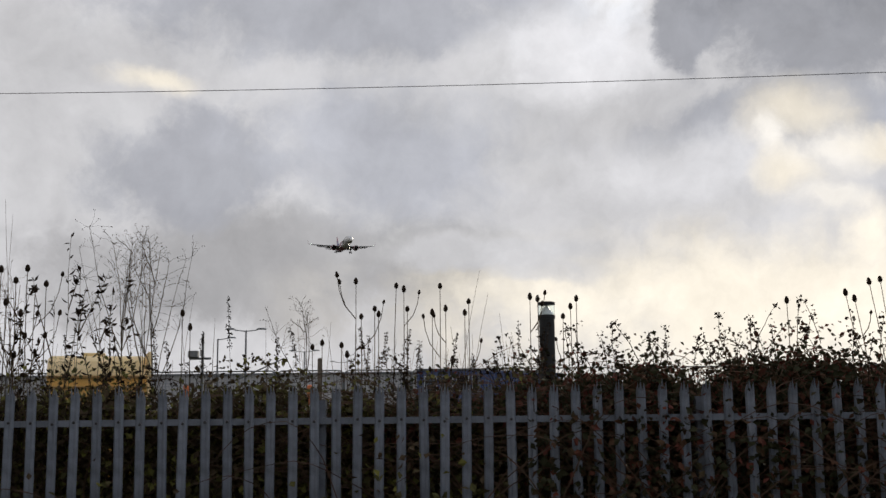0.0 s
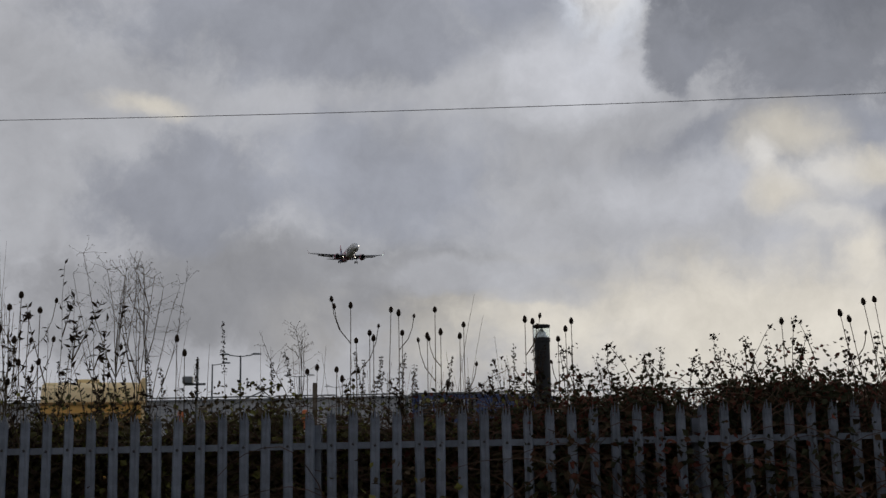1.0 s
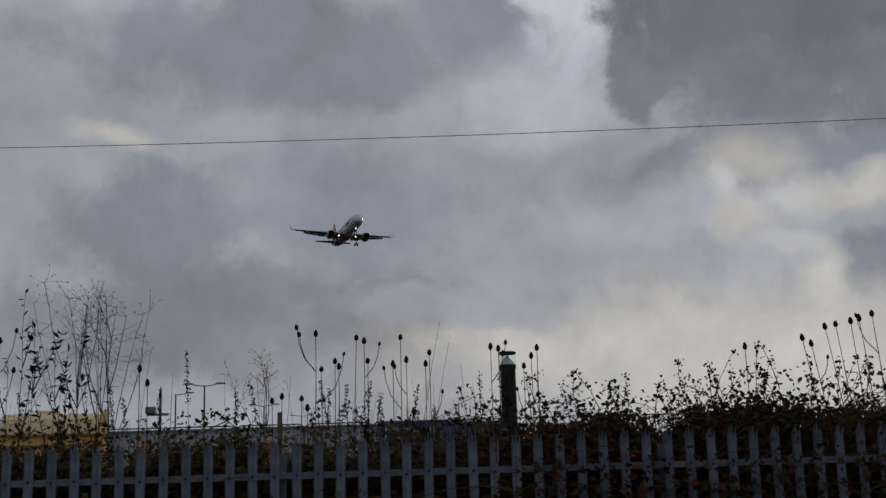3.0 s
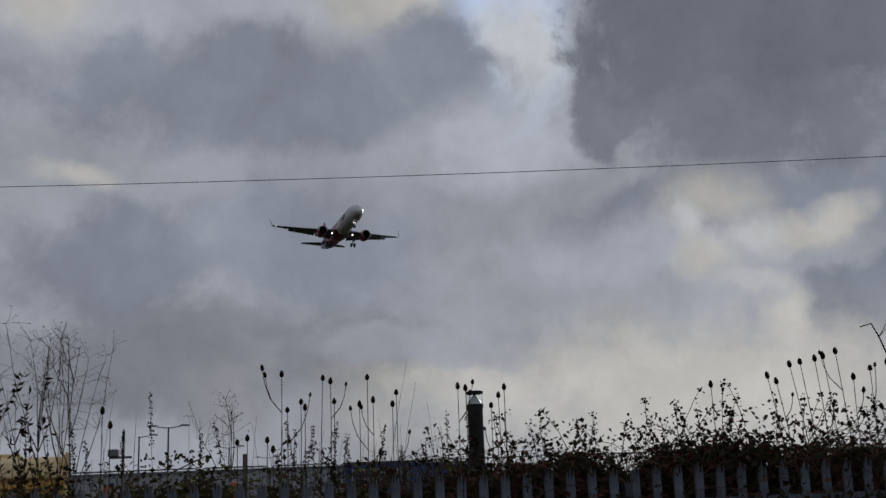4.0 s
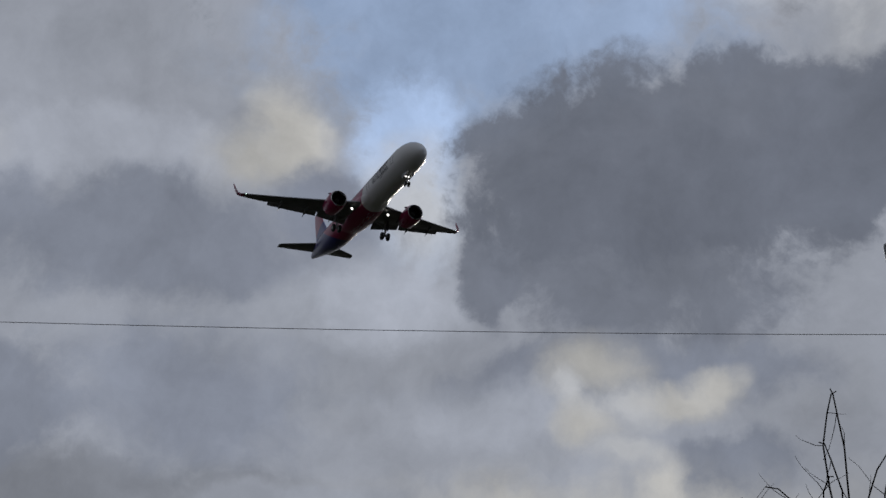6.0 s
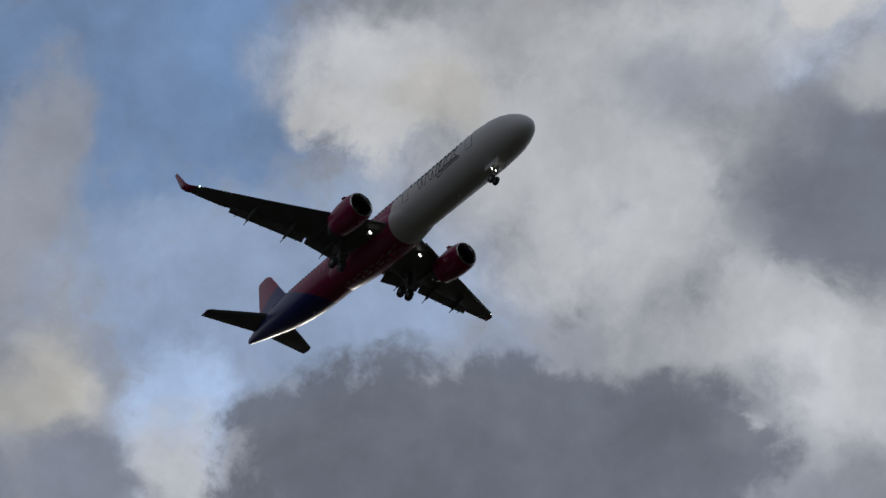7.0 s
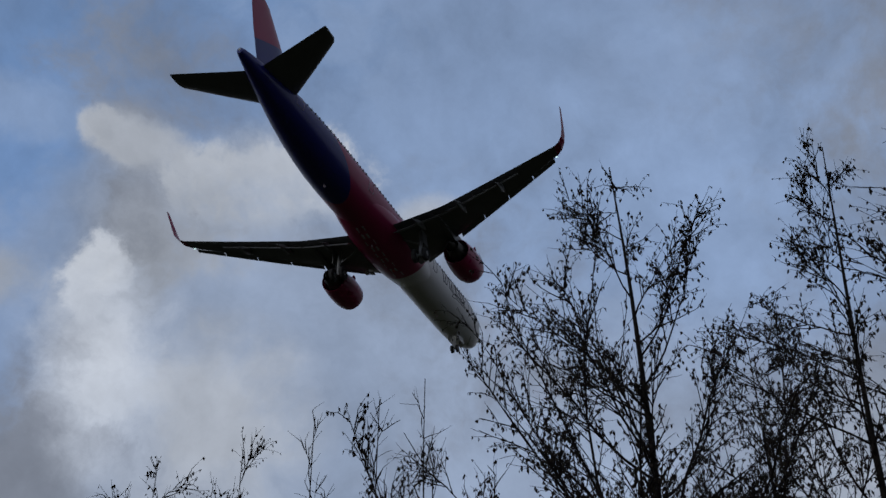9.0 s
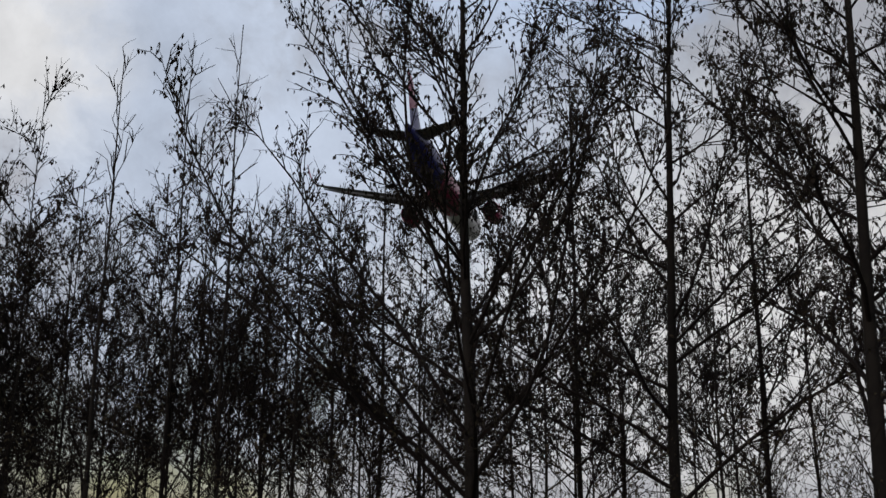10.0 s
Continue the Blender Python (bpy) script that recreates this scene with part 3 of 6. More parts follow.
def build_wing(parent, side):
    w = Shape()
    secs = []
    for y in (0.8, 1.95, 3.2, 4.8, 6.4, 8.5, 11.0, 13.5, 15.5, 16.7):
        le, ch, z = wing_point(y)
        secs.append(airfoil((le + 20, y * side, z), ch, 0.135 - 0.0022 * y, (-1, 0, 0), (0, 0, 1)))
    w.loft(secs)
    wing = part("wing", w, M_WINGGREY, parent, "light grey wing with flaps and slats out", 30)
    # upturned tip
    s = Shape()
    le, ch, z = wing_point(16.7)
    secs = []
    for dx, dy, dz, c, lean in ((0, 0, 0, ch, 0.0), (-0.35, 0.42, 0.10, ch * 0.9, 0.35), (-0.75, 0.75, 0.42, ch * 0.78, 0.85),
                                (-1.10, 0.90, 0.95, ch * 0.66, 1.25), (-1.75, 1.02, 1.75, ch * 0.5, 1.38), (-2.35, 1.10, 2.45, ch * 0.33, 1.42)):
        up = Vector((0, -math.sin(lean) * side, math.cos(lean)))
        secs.append(airfoil((le + dx + 20, (16.7 + dy) * side, z + dz), c, 0.09, (-1, 0, 0), up, camber=0))
    s.loft(secs)
    part("sharklet", s, M_MAG, wing, "magenta upturned wing tip", 30)
    # slats
    for ya, yb in ((2.6, 4.9), (6.5, 9.0), (9.08, 11.6), (11.68, 14.1), (14.18, 16.3)):
        s = Shape()
        secs = []
        for y in (ya, (ya + yb) / 2, yb):
            le, ch, z = wing_point(y)
            secs.append(airfoil((le + 20.30, y * side, z - 0.20), 0.10 * ch + 0.26, 0.16, Vector((-1, 0, 0.32)).normalized(), Vector((0.32, 0, 1)).normalized(), 6, 0.06))
        s.loft(secs)
        part("slat", s, M_FLAP, wing, smooth=30)
    # flaps and aileron
    for ya, yb, c, drop in ((2.1, 6.3, 1.15, 0.62), (6.5, 13.3, 0.85, 0.58)):
        s = Shape()
        secs = []
        for i in range(5):
            y = ya + (yb - ya) * i / 4
            le, ch, z = wing_point(y)
            k = c * (1 - 0.28 * i / 4)
            secs.append(airfoil((le - ch + 20.32 + 0.60 * k, y * side, z - 0.20), k * 1.12, 0.12, Vector((-1, 0, -drop)).normalized(), Vector((-drop, 0, 1)).normalized(), 7, 0.03))
        s.loft(secs)
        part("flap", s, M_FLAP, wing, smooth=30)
    s = Shape()
    secs = []
    for y in (13.55, 15.0, 16.3):
        le, ch, z = wing_point(y)
        secs.append(airfoil((le - ch * 0.78 + 20, y * side, z + 0.01), ch * 0.24, 0.14, Vector((-1, 0, -0.10)).normalized(), (0, 0, 1), 6, 0))
    part("aileron", s.loft(secs), M_FLAP, wing, smooth=30)
    # flap track fairings
    for y, ln in ((4.2, 2.7), (8.0, 2.8), (11.6, 2.4)):
        le, ch, z = wing_point(y)
        s = Shape()
        rings = []
        for k in range(9):
            u = k / 8
            r = 0.30 * math.sin(math.pi * min(1, u * 1.08 + 0.02)) ** 0.7 if u < 0.92 else 0.05
            x = le - ch + 20 + 1.95 - ln * u
            zz = z - 0.20 - 0.25 * u - 0.35 * u * u
            rings.append([(x, y * side + 0.62 * r * math.cos(2 * math.pi * j / 10), zz + r * math.sin(2 * math.pi * j / 10)) for j in range(10)])
        part("flap_track_fairing", s.loft(rings), M_FLAP, wing, smooth=50)
    for y in (5.6, 9.3, 10.3, 12.6, 7.0):
        le, ch, z = wing_point(y)
        s = Shape().tube([(le - ch + 20.5, y * side, z - 0.25), (le - ch + 19.8, y * side, z - 0.55)], [0.07, 0.03], 6)
        part("flap_hinge", s, M_DARKMETAL, wing)
    # position light at the tip and landing light under the root
    le, ch, z = wing_point(16.5)
    part("position_light", Shape().spin([(0.02, 0.06), (0.07, 0.0), (0.07, -0.1)], 8, "x", (le + 20.05, 16.5 * side, z)), M_NAVLIGHT, wing)
    le, ch, z = wing_point(2.6)
    lx = le + 19.0
    part("light_housing", Shape().spin([(0.03, -0.5), (0.16, -0.3), (0.21, 0.0), (0.20, 0.04), (0.185, 0.0), (0.16, -0.05)], 14, "x", (lx, 2.75 * side, z - 0.66)), M_ALU, wing)
    part("landing_light", Shape().spin([(0.16, -0.03), (0.05, -0.015)], 14, "x", (lx, 2.75 * side, z - 0.66)), M_LAMP, wing, "glowing landing light")
    return wing


def build_engine(parent, side):
    y, z, x0 = 5.75 * side, -2.08, 4.65
    outer = [(1.00, -0.30), (1.03, -0.05), (1.10, 0.02), (1.17, -0.06), (1.28, -0.45), (1.335, -1.1), (1.335, -1.9), (1.26, -2.8), (1.13, -3.6), (1.10, -3.62), (1.06, -3.4)]
    engine = part("engine", Shape().spin([(r, h) for r, h in outer[3:]] + [(0.95, -3.3)], 36, "x", (x0, y, z), False), M_MAG, parent, "magenta turbofan engine cowling", 40)
    part("inlet_lip", Shape().spin([(0.98, -0.5)] + outer[:4], 36, "x", (x0, y, z), False), M_ALU, engine, "polished aluminium lip")
    part("inlet_duct", Shape().spin([(0.99, -0.3), (0.99, -1.0), (0.95, -3.3)], 30, "x", (x0, y, z), False), M_FAN, engine, "dark inlet duct")
    part("spinner", Shape().spin([(0.02, -0.55), (0.14, -0.68), (0.27, -0.9), (0.33, -1.05)], 20, "x", (x0, y, z)), M_DARKMETAL, engine)
    fan = Shape()
    for k in range(18):
        a, b = 2 * math.pi * k / 18, 2 * math.pi * (k + 0.75) / 18
        p = [Vector((x0 - 0.98, y + r * math.cos(t), z + r * math.sin(t))) + Vector((dx, 0, 0)) for r, t, dx in
             ((0.30, a, 0), (0.97, a + 0.1, 0.02), (0.97, b + 0.1, -0.18), (0.30, b, -0.18))]
        i = len(fan.v)
        fan.v.extend(tuple(q) for q in p)
        fan.f.append((i, i + 1, i + 2, i + 3))
    tagged(part("fan", fan, M_FAN, engine, "dark fan blades"), kind="stuff")
    part("exhaust_nozzle", Shape().spin([(0.80, -3.2), (0.74, -3.8), (0.55, -4.5), (0.50, -4.45), (0.45, -3.9)], 28, "x", (x0, y, z)), M_DARKMETAL, engine, "dark metal core nozzle")
    part("exhaust_plug", Shape().spin([(0.36, -3.9), (0.33, -4.5), (0.10, -5.1), (0.02, -5.15)], 20, "x", (x0, y, z)), M_DARKMETAL, engine)
    rings = []
    for xx, za, zb, hw in ((-0.9, 1.22, 1.30, 0.05), (-1.6, 1.20, 1.52, 0.19), (-2.8, 1.0, 1.62, 0.22), (-4.2, 0.62, 1.55, 0.22), (-6.0, 0.85, 1.35, 0.18), (-7.4, 1.1, 1.3, 0.05)):
        rings.append([(x0 + xx, y + a * hw, z + (zb if up else za)) for a, up in ((-1, 0), (1, 0), (1, 1), (-1, 1))])
    part("pylon", Shape().loft(rings), M_WINGGREY, engine, "grey engine pylon", 50)
    # strake on the cowling's inner shoulder
    for s2 in (1, -1):
        a = radians(52)
        base = Vector((0, math.cos(a) * s2, math.sin(a)))
        pts = [Vector((x0 - 0.95, y, z)) + base * 1.31, Vector((x0 - 1.75, y, z)) + base * 1.33, Vector((x0 - 1.70, y, z)) + base * 1.62, Vector((x0 - 1.35, y, z)) + base * 1.58]
        off = Vector((0, -math.sin(a) * s2, math.cos(a))) * 0.02
        part("strake", Shape().loft([[p - off for p in pts], [p + off for p in pts]]), M_MAG, engine)
    return engine


def build_wheel():
    me = Shape()
    me.spin([(0.20, -0.16), (0.45, -0.19), (0.56, -0.14), (0.585, 0.0), (0.56, 0.14), (0.45, 0.19), (0.20, 0.16)], 22, "y")
    return me


def build_airliner():
    plane = thing("airliner", "twin-engine airliner, white nose, magenta middle, navy tail, landing gear down", "airliner")
    rings = []
    for x, w, h, c in FUSELAGE:
        rings.append([(x + 20, w * math.cos(2 * math.pi * k / 48), c + h * math.sin(2 * math.pi * k / 48)) for k in range(48)])
    body = part("fuselage", Shape().loft(rings), M_BODY, plane, "white, magenta and navy painted fuselage", 50)
    # cabin windows, doors, cockpit panes
    win = Shape()
    ring = [(0.115 * math.cos(a) * (1 if abs(math.cos(a)) < 0.8 else 0.95), 0, 0.165 * math.sin(a)) for a in (2 * math.pi * k / 10 for k in range(10))]
    win.loft([[(x, -0.02, z) for x, _, z in ring], [(x, 0.006, z) for x, _, z in ring]])
    wm = win.mesh("window", M_BLACKGLASS)
    for side in (1, -1):
        for i in range(62):
            x = -6.6 - 0.533 * i
            if any(abs(x - d) < 0.62 for d in (-5.9, -14.3, -27.6, -38.6)):
                continue
            p = on_hull(x, 17, 0.0)
            ob = part("window", wm, None, body)
            ob.matrix_basis = Matrix.Translation((p.x, p.y * side, p.z)) @ (pose(0, 0, 0, 17, 0, 0) if side > 0 else pose(0, 0, 0, -17, 0, 180))
        for x, wd in ((-5.6, 0.42), (-14.3, 0.40), (-27.6, 0.40), (-38.4, 0.42)):
            s = skin_line(Shape(), ((x - wd, -14), (x + wd, -14), (x + wd, 46), (x - wd, 46)), side, 0.045)
            part("door_outline", s, M_LINE if x > -17 else M_PALELINE, body)
        pane = Shape()
        for xa, xb, aa, ab in ((-1.75, -2.5, 66, 88), (-2.05, -2.95, 40, 63), (-2.65, -3.5, 33, 58)):
            q = [on_hull(xa, ab, 0.012), on_hull(xa - 0.05, aa, 0.012), on_hull(xb - 0.1, aa + 2, 0.012), on_hull(xb, ab, 0.012)]
            q = [Vector((p.x, p.y * side, p.z)) for p in q]
            inn = [p - Vector((0.03, 0.03 * side, 0.04)) for p in q]
            part("cockpit_pane", Shape().loft([inn, q]), M_BLACKGLASS, body)
        # outlined emblem shapes on the forward side
        for k, (xa, wd, lo, hi) in enumerate(((-12.6, 1.35, -13, 17), (-11.1, 1.35, -13, 17), (-9.6, 0.45, -10, 17), (-9.0, 0.85, -8, 17), (-8.0, 0.85, -8, 17))):
            if k < 2:
                pts = ((xa, hi), (xa + 0.3, lo), (xa + 0.55, lo), (xa + 0.7, hi - 8), (xa + 0.85, lo), (xa + 1.1, lo), (xa + 1.4, hi))
            else:
                pts = ((xa, lo), (xa + wd, lo), (xa + wd * 0.6, (lo + hi) / 2), (xa + wd, hi), (xa, hi), (xa + wd * 0.4, (lo + hi) / 2))
            part("emblem_outline", skin_line(Shape(), pts, side, 0.07), M_LINE, body)
        part("emblem_outline", skin_line(Shape(), ((-9.9, -22), (-9.4, -22), (-9.2, -17), (-6.9, -16), (-6.9, -11), (-9.3, -12), (-9.9, -15)), side, 0.07), M_LINE, body)
    # lettering on the belly, plain bars
    # belly fairing
    rings = []
    for k in range(15):
        u = k / 14
        x = -13.2 - 15.2 * u
        g = math.sin(math.pi * min(1, max(0, u))) ** 0.55
        rings.append([(x + 20, (1.2 + 1.02 * g) * math.cos(a), -0.75 + (0.55 + 1.27 * g) * math.sin(a)) for a in (2 * math.pi * j / 32 for j in range(32))])
    fair = part("belly_fairing", Shape().loft(rings), M_BODY, plane, "magenta belly fairing", 50)
    for k in range(9):
        x = 2.3 - 0.92 * k
        u = (-(x - 20) - 13.2) / 15.2
        g = math.sin(math.pi * u) ** 0.55
        zb = -0.75 - (0.55 + 1.27 * g) - 0.012
        h = (0.85, 0.6, 0.85, 0.6, 0.75, 0.6, 0.85, 0.6, 0.7)[k]
        q = []
        for xx, yy in ((x, -h / 2), (x - 0.62, -h / 2), (x - 0.62, h / 2), (x, h / 2)):
            uu = (-(xx - 20) - 13.2) / 15.2
            gg = math.sin(math.pi * uu) ** 0.55
            sy = yy / (1.2 + 1.02 * gg)
            q.append(Vector((xx, yy, -0.75 - (0.55 + 1.27 * gg) * math.sqrt(1 - sy * sy) - 0.006)))
        part("letter_bar", Shape().loft([[p + Vector((0, 0, 0.03)) for p in q], q]), M_PALELINE, fair)
    part("beacon", Shape().spin([(0.13, 0.0), (0.11, -0.1), (0.03, -0.15)], 10, "z", (1.0, 0, -2.57)), M_REDGLASS, fair, "red beacon lens")
    for x, zz in ((-3.0, -2.45), (11.0, -2.02), (-11.5, -2.02)):
        fin_ = [(x, 0), (x - 0.35, 0), (x - 0.45, -0.35), (x - 0.25, -0.35)]
        part("antenna", Shape().loft([[(a, -0.015, zz + b + 0.1) for a, b in fin_], [(a, 0.015, zz + b + 0.1) for a, b in fin_]]), M_PALELINE, body)
    for side in (1, -1):
        build_wing(plane, side)
        build_engine(plane, side)
        # tailplane
        secs = []
        for y, le, ch, z in ((0.3, -38.2, 4.3, 0.93), (1.4, -38.9, 3.85, 1.02), (3.8, -40.6, 2.75, 1.24), (6.05, -42.25, 1.65, 1.45), (6.22, -42.6, 1.3, 1.47)):
            secs.append(airfoil((le + 20, y * side, z), ch, 0.10, (-1, 0, 0), (0, 0, 1), camber=-0.01))
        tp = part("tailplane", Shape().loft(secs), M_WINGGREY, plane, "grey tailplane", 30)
    secs = []
    for z, le, ch in ((1.3, -35.3, 6.9), (2.4, -36.8, 5.8), (4.5, -38.7, 4.6), (7.6, -41.4, 2.6), (7.95, -42.1, 1.75)):
        secs.append(airfoil((le + 20, 0, z), ch, 0.10, (-1, 0, 0), (0, 1, 0), camber=0))
    part("fin", Shape().loft(secs), M_FIN, plane, "navy tail fin with a magenta top", 30)
    # landing gear
    wheel = build_wheel().mesh("wheel", M_RUBBER, 50)
    hubm = Shape().spin([(0.02, 0.19), (0.21, 0.17), (0.22, -0.17), (0.02, -0.19)], 14, "y").mesh("rim", M_STRUT, 40)
    ng = part("nose_gear", Shape().tube([(15.0, 0, -1.7), (15.12, 0, -3.4)], [0.10, 0.075], 10), M_STRUT, plane, "lowered nose gear leg")
    part("drag_strut", Shape().tube([(15.08, 0, -2.6), (16.2, 0, -1.9)], 0.05, 8), M_STRUT, ng)
    part("axle", Shape().tube([(15.12, -0.3, -3.45), (15.12, 0.3, -3.45)], 0.05, 8), M_STRUT, ng)
    for s in (1, -1):
        wob = part("wheel", wheel, None, ng, "black nose wheel tyre")
        wob.matrix_basis = pose(15.12, 0.25 * s, -3.47) @ Matrix.Scale(0.66, 4)
        part("rim", hubm, None, wob)
        dr = [(14.6, 0.42 * s, -1.95), (16.3, 0.42 * s, -1.9), (16.2, 0.5 * s, -2.55), (14.7, 0.5 * s, -2.6)]
        part("gear_door", Shape().loft([dr, [(x, y + 0.03 * s, z) for x, y, z in dr]]), M_PALEPANEL, ng)
        part("light_housing", Shape().spin([(0.02, -0.15), (0.10, -0.08), (0.13, 0.02), (0.11, 0.0)], 12, "x", (15.2, 0.2 * s, -2.42)), M_STRUT, ng)
        part("landing_light", Shape().spin([(0.105, 0.008), (0.03, 0.012)], 12, "x", (15.2, 0.2 * s, -2.42)), M_LAMP, ng, "glowing nose-gear light")
        mg = part("main_gear", Shape().tube([(-1.75, 3.75 * s, -1.3), (-1.95, 3.75 * s, -3.65)], [0.17, 0.13], 10), M_STRUT, plane, "lowered main gear leg")
        part("side_strut", Shape().tube([(-1.8, 3.65 * s, -2.5), (-1.8, 2.2 * s, -1.7)], 0.07, 8), M_STRUT, mg)
        part("axle", Shape().tube([(-1.95, 3.3 * s, -3.65), (-1.95, 4.2 * s, -3.65)], 0.09, 8), M_STRUT, mg)
        for yy in (3.29, 4.21):
            wob = part("wheel", wheel, None, mg, "black main wheel tyre")
            wob.matrix_basis = pose(-1.95, yy * s, -3.65)
            part("rim", hubm, None, wob)
        dr = [(-2.4, 4.0 * s, -1.4), (-1.2, 4.0 * s, -1.4), (-1.3, 4.12 * s, -2.7), (-2.3, 4.12 * s, -2.7)]
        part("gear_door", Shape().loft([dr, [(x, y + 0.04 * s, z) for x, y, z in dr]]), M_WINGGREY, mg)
    part("tail_light", Shape().spin([(0.10, 0.0), (0.05, -0.08)], 8, "x", (-24.6, 0, 0.98)), M_REFLECTOR, body)
    return plane


airliner = build_airliner()


# ---------------------------------------------------------------- ground
def build_ground():
    s = Shape()
    radii = [0, 3, 6, 10, 15, 22, 32, 48, 75, 120, 200, 400, 900, 2500]
    n = 48
    rings = []
    for r in radii[1:]:
        rings.append([(r * math.cos(2 * math.pi * k / n), r * math.sin(2 * math.pi * k / n),
                       0.05 * noise.noise((r * math.cos(2 * math.pi * k / n) * 0.2, r * math.sin(2 * math.pi * k / n) * 0.2, 0)) if r < 60 else 0.0) for k in range(n)])
    s.loft(rings, False)
    b = len(s.v)
    s.v.append((0, 0, 0))
    for k in range(n):
        s.f.append((b, k, (k + 1) % n))
    ob = new("ground", s.mesh("ground", M_GROUND, 60))
    return tagged(ob, "rough winter grass and bare earth", "ground", kind="structure")


build_ground()

# ---------------------------------------------------------------- the palisade fence
FENCE_AZ, FENCE_D = -80.6, 8.0
F_N, F_R = bearing(FENCE_AZ), Vector((math.cos(radians(FENCE_AZ)), -math.sin(radians(FENCE_AZ)), 0))
F_TURN = math.degrees(math.atan2(F_R.y, F_R.x))


def fen(s, d, z=0.0):
    """A place by its run along the fence (s, to the north), its distance from the camera's line (d) and its height."""
    p = F_N * d + F_R * s
    return Vector((p.x, p.y, z))


def build_fence():
    rng = random.Random(3)
    fence = thing("palisade_fence", "galvanised steel palisade fence with pointed pales, overgrown by brambles", "fence", fen(0, FENCE_D), turn=F_TURN)
    H = 1.79
    cols = [(-0.034, 0.0, -0.085), (-0.022, -0.014, -0.02), (-0.012, -0.010, -0.085), (0.0, -0.003, 0.0),
            (0.012, -0.010, -0.085), (0.022, -0.014, -0.02), (0.034, 0.0, -0.085)]
    pale = Shape()
    front = len(pale.v)
    for off in (0.0, 0.004):
        for x, y, dz in cols:
            bend = -0.02 if abs(x) > 0.015 and dz > -0.05 else 0.0
            pale.v.extend([(x, y + off, -H + 0.05), (x, y + off, -0.12), (x, y + off + bend, dz)])
    m = len(cols)
    for layer in (0, 1):
        o = layer * m * 3
        for i in range(m - 1):
            for j in (0, 1):
                q = (o + i * 3 + j, o + (i + 1) * 3 + j, o + (i + 1) * 3 + j + 1, o + i * 3 + j + 1)
                pale.f.append(q if layer == 0 else q[::-1])
    for i in (0, m - 1):
        for j in (0, 1):
            a, c = i * 3 + j, m * 3 + i * 3 + j
            pale.f.append((a, a + 1, c + 1, c) if i == 0 else (a, c, c + 1, a + 1))
    for i in range(m - 1):
        a, c = i * 3 + 2, m * 3 + i * 3 + 2
        pale.f.append((a, c, c + 3, a + 3))
    pm = pale.mesh("pale", M_GALV)
    bolt = Shape().spin([(0.011, 0.004), (0.011, -0.012), (0.005, -0.016)], 6, "y").mesh("bolt", M_DARKMETAL)
    s = -9.58
    while s < 9.6:
        ob = part("pale", pm, None, fence)
        ob.matrix_basis = pose(s, rng.uniform(-0.004, 0.004), H + rng.uniform(-0.012, 0.012), rng.uniform(-0.4, 0.4), rng.uniform(-0.7, 0.7), rng.uniform(-6, 6))
        b = part("bolt", bolt, None, ob)
        b.matrix_basis = pose(0, -0.004, -0.27)
        s += 0.1570
    for z in (H - 0.27, 0.35):
        r = Shape()
        prof = [(0.008, -0.022), (0.014, -0.022), (0.014, 0.018), (0.055, 0.018), (0.055, 0.024), (0.008, 0.024)]
        r.loft([[(x, y, z + dz) for y, dz in prof] for x in (-9.7, 0, 9.7)])
        part("rail", r, M_GALV, fence, "horizontal angle-iron rail")
    for k in range(-3, 5):
        x = k * 2.75 - 0.9
        p = Shape().box((x - 0.03, 0.06, -0.1), (x + 0.03, 0.16, H - 0.12))
        part("post", p, M_GALV, fence, "steel fence post")
    return fence


build_fence()


# ---------------------------------------------------------------- plants along the fence
def rand_dir(rng):
    while True:
        v = Vector((rng.uniform(-1, 1), rng.uniform(-1, 1), rng.uniform(-1, 1)))
        if 0.05 < v.length < 1:
            return v.normalized()


def cane_path(rng, p, d, length, n=6, droop=0.25, wander=0.25):
    pts = [Vector(p)]
    d = d.normalized()
    for i in range(n):
        d = (d + rand_dir(rng) * wander + Vector((0, 0, -droop * (i / n)))).normalized()
        pts.append(pts[-1] + d * (length / n))
    return pts


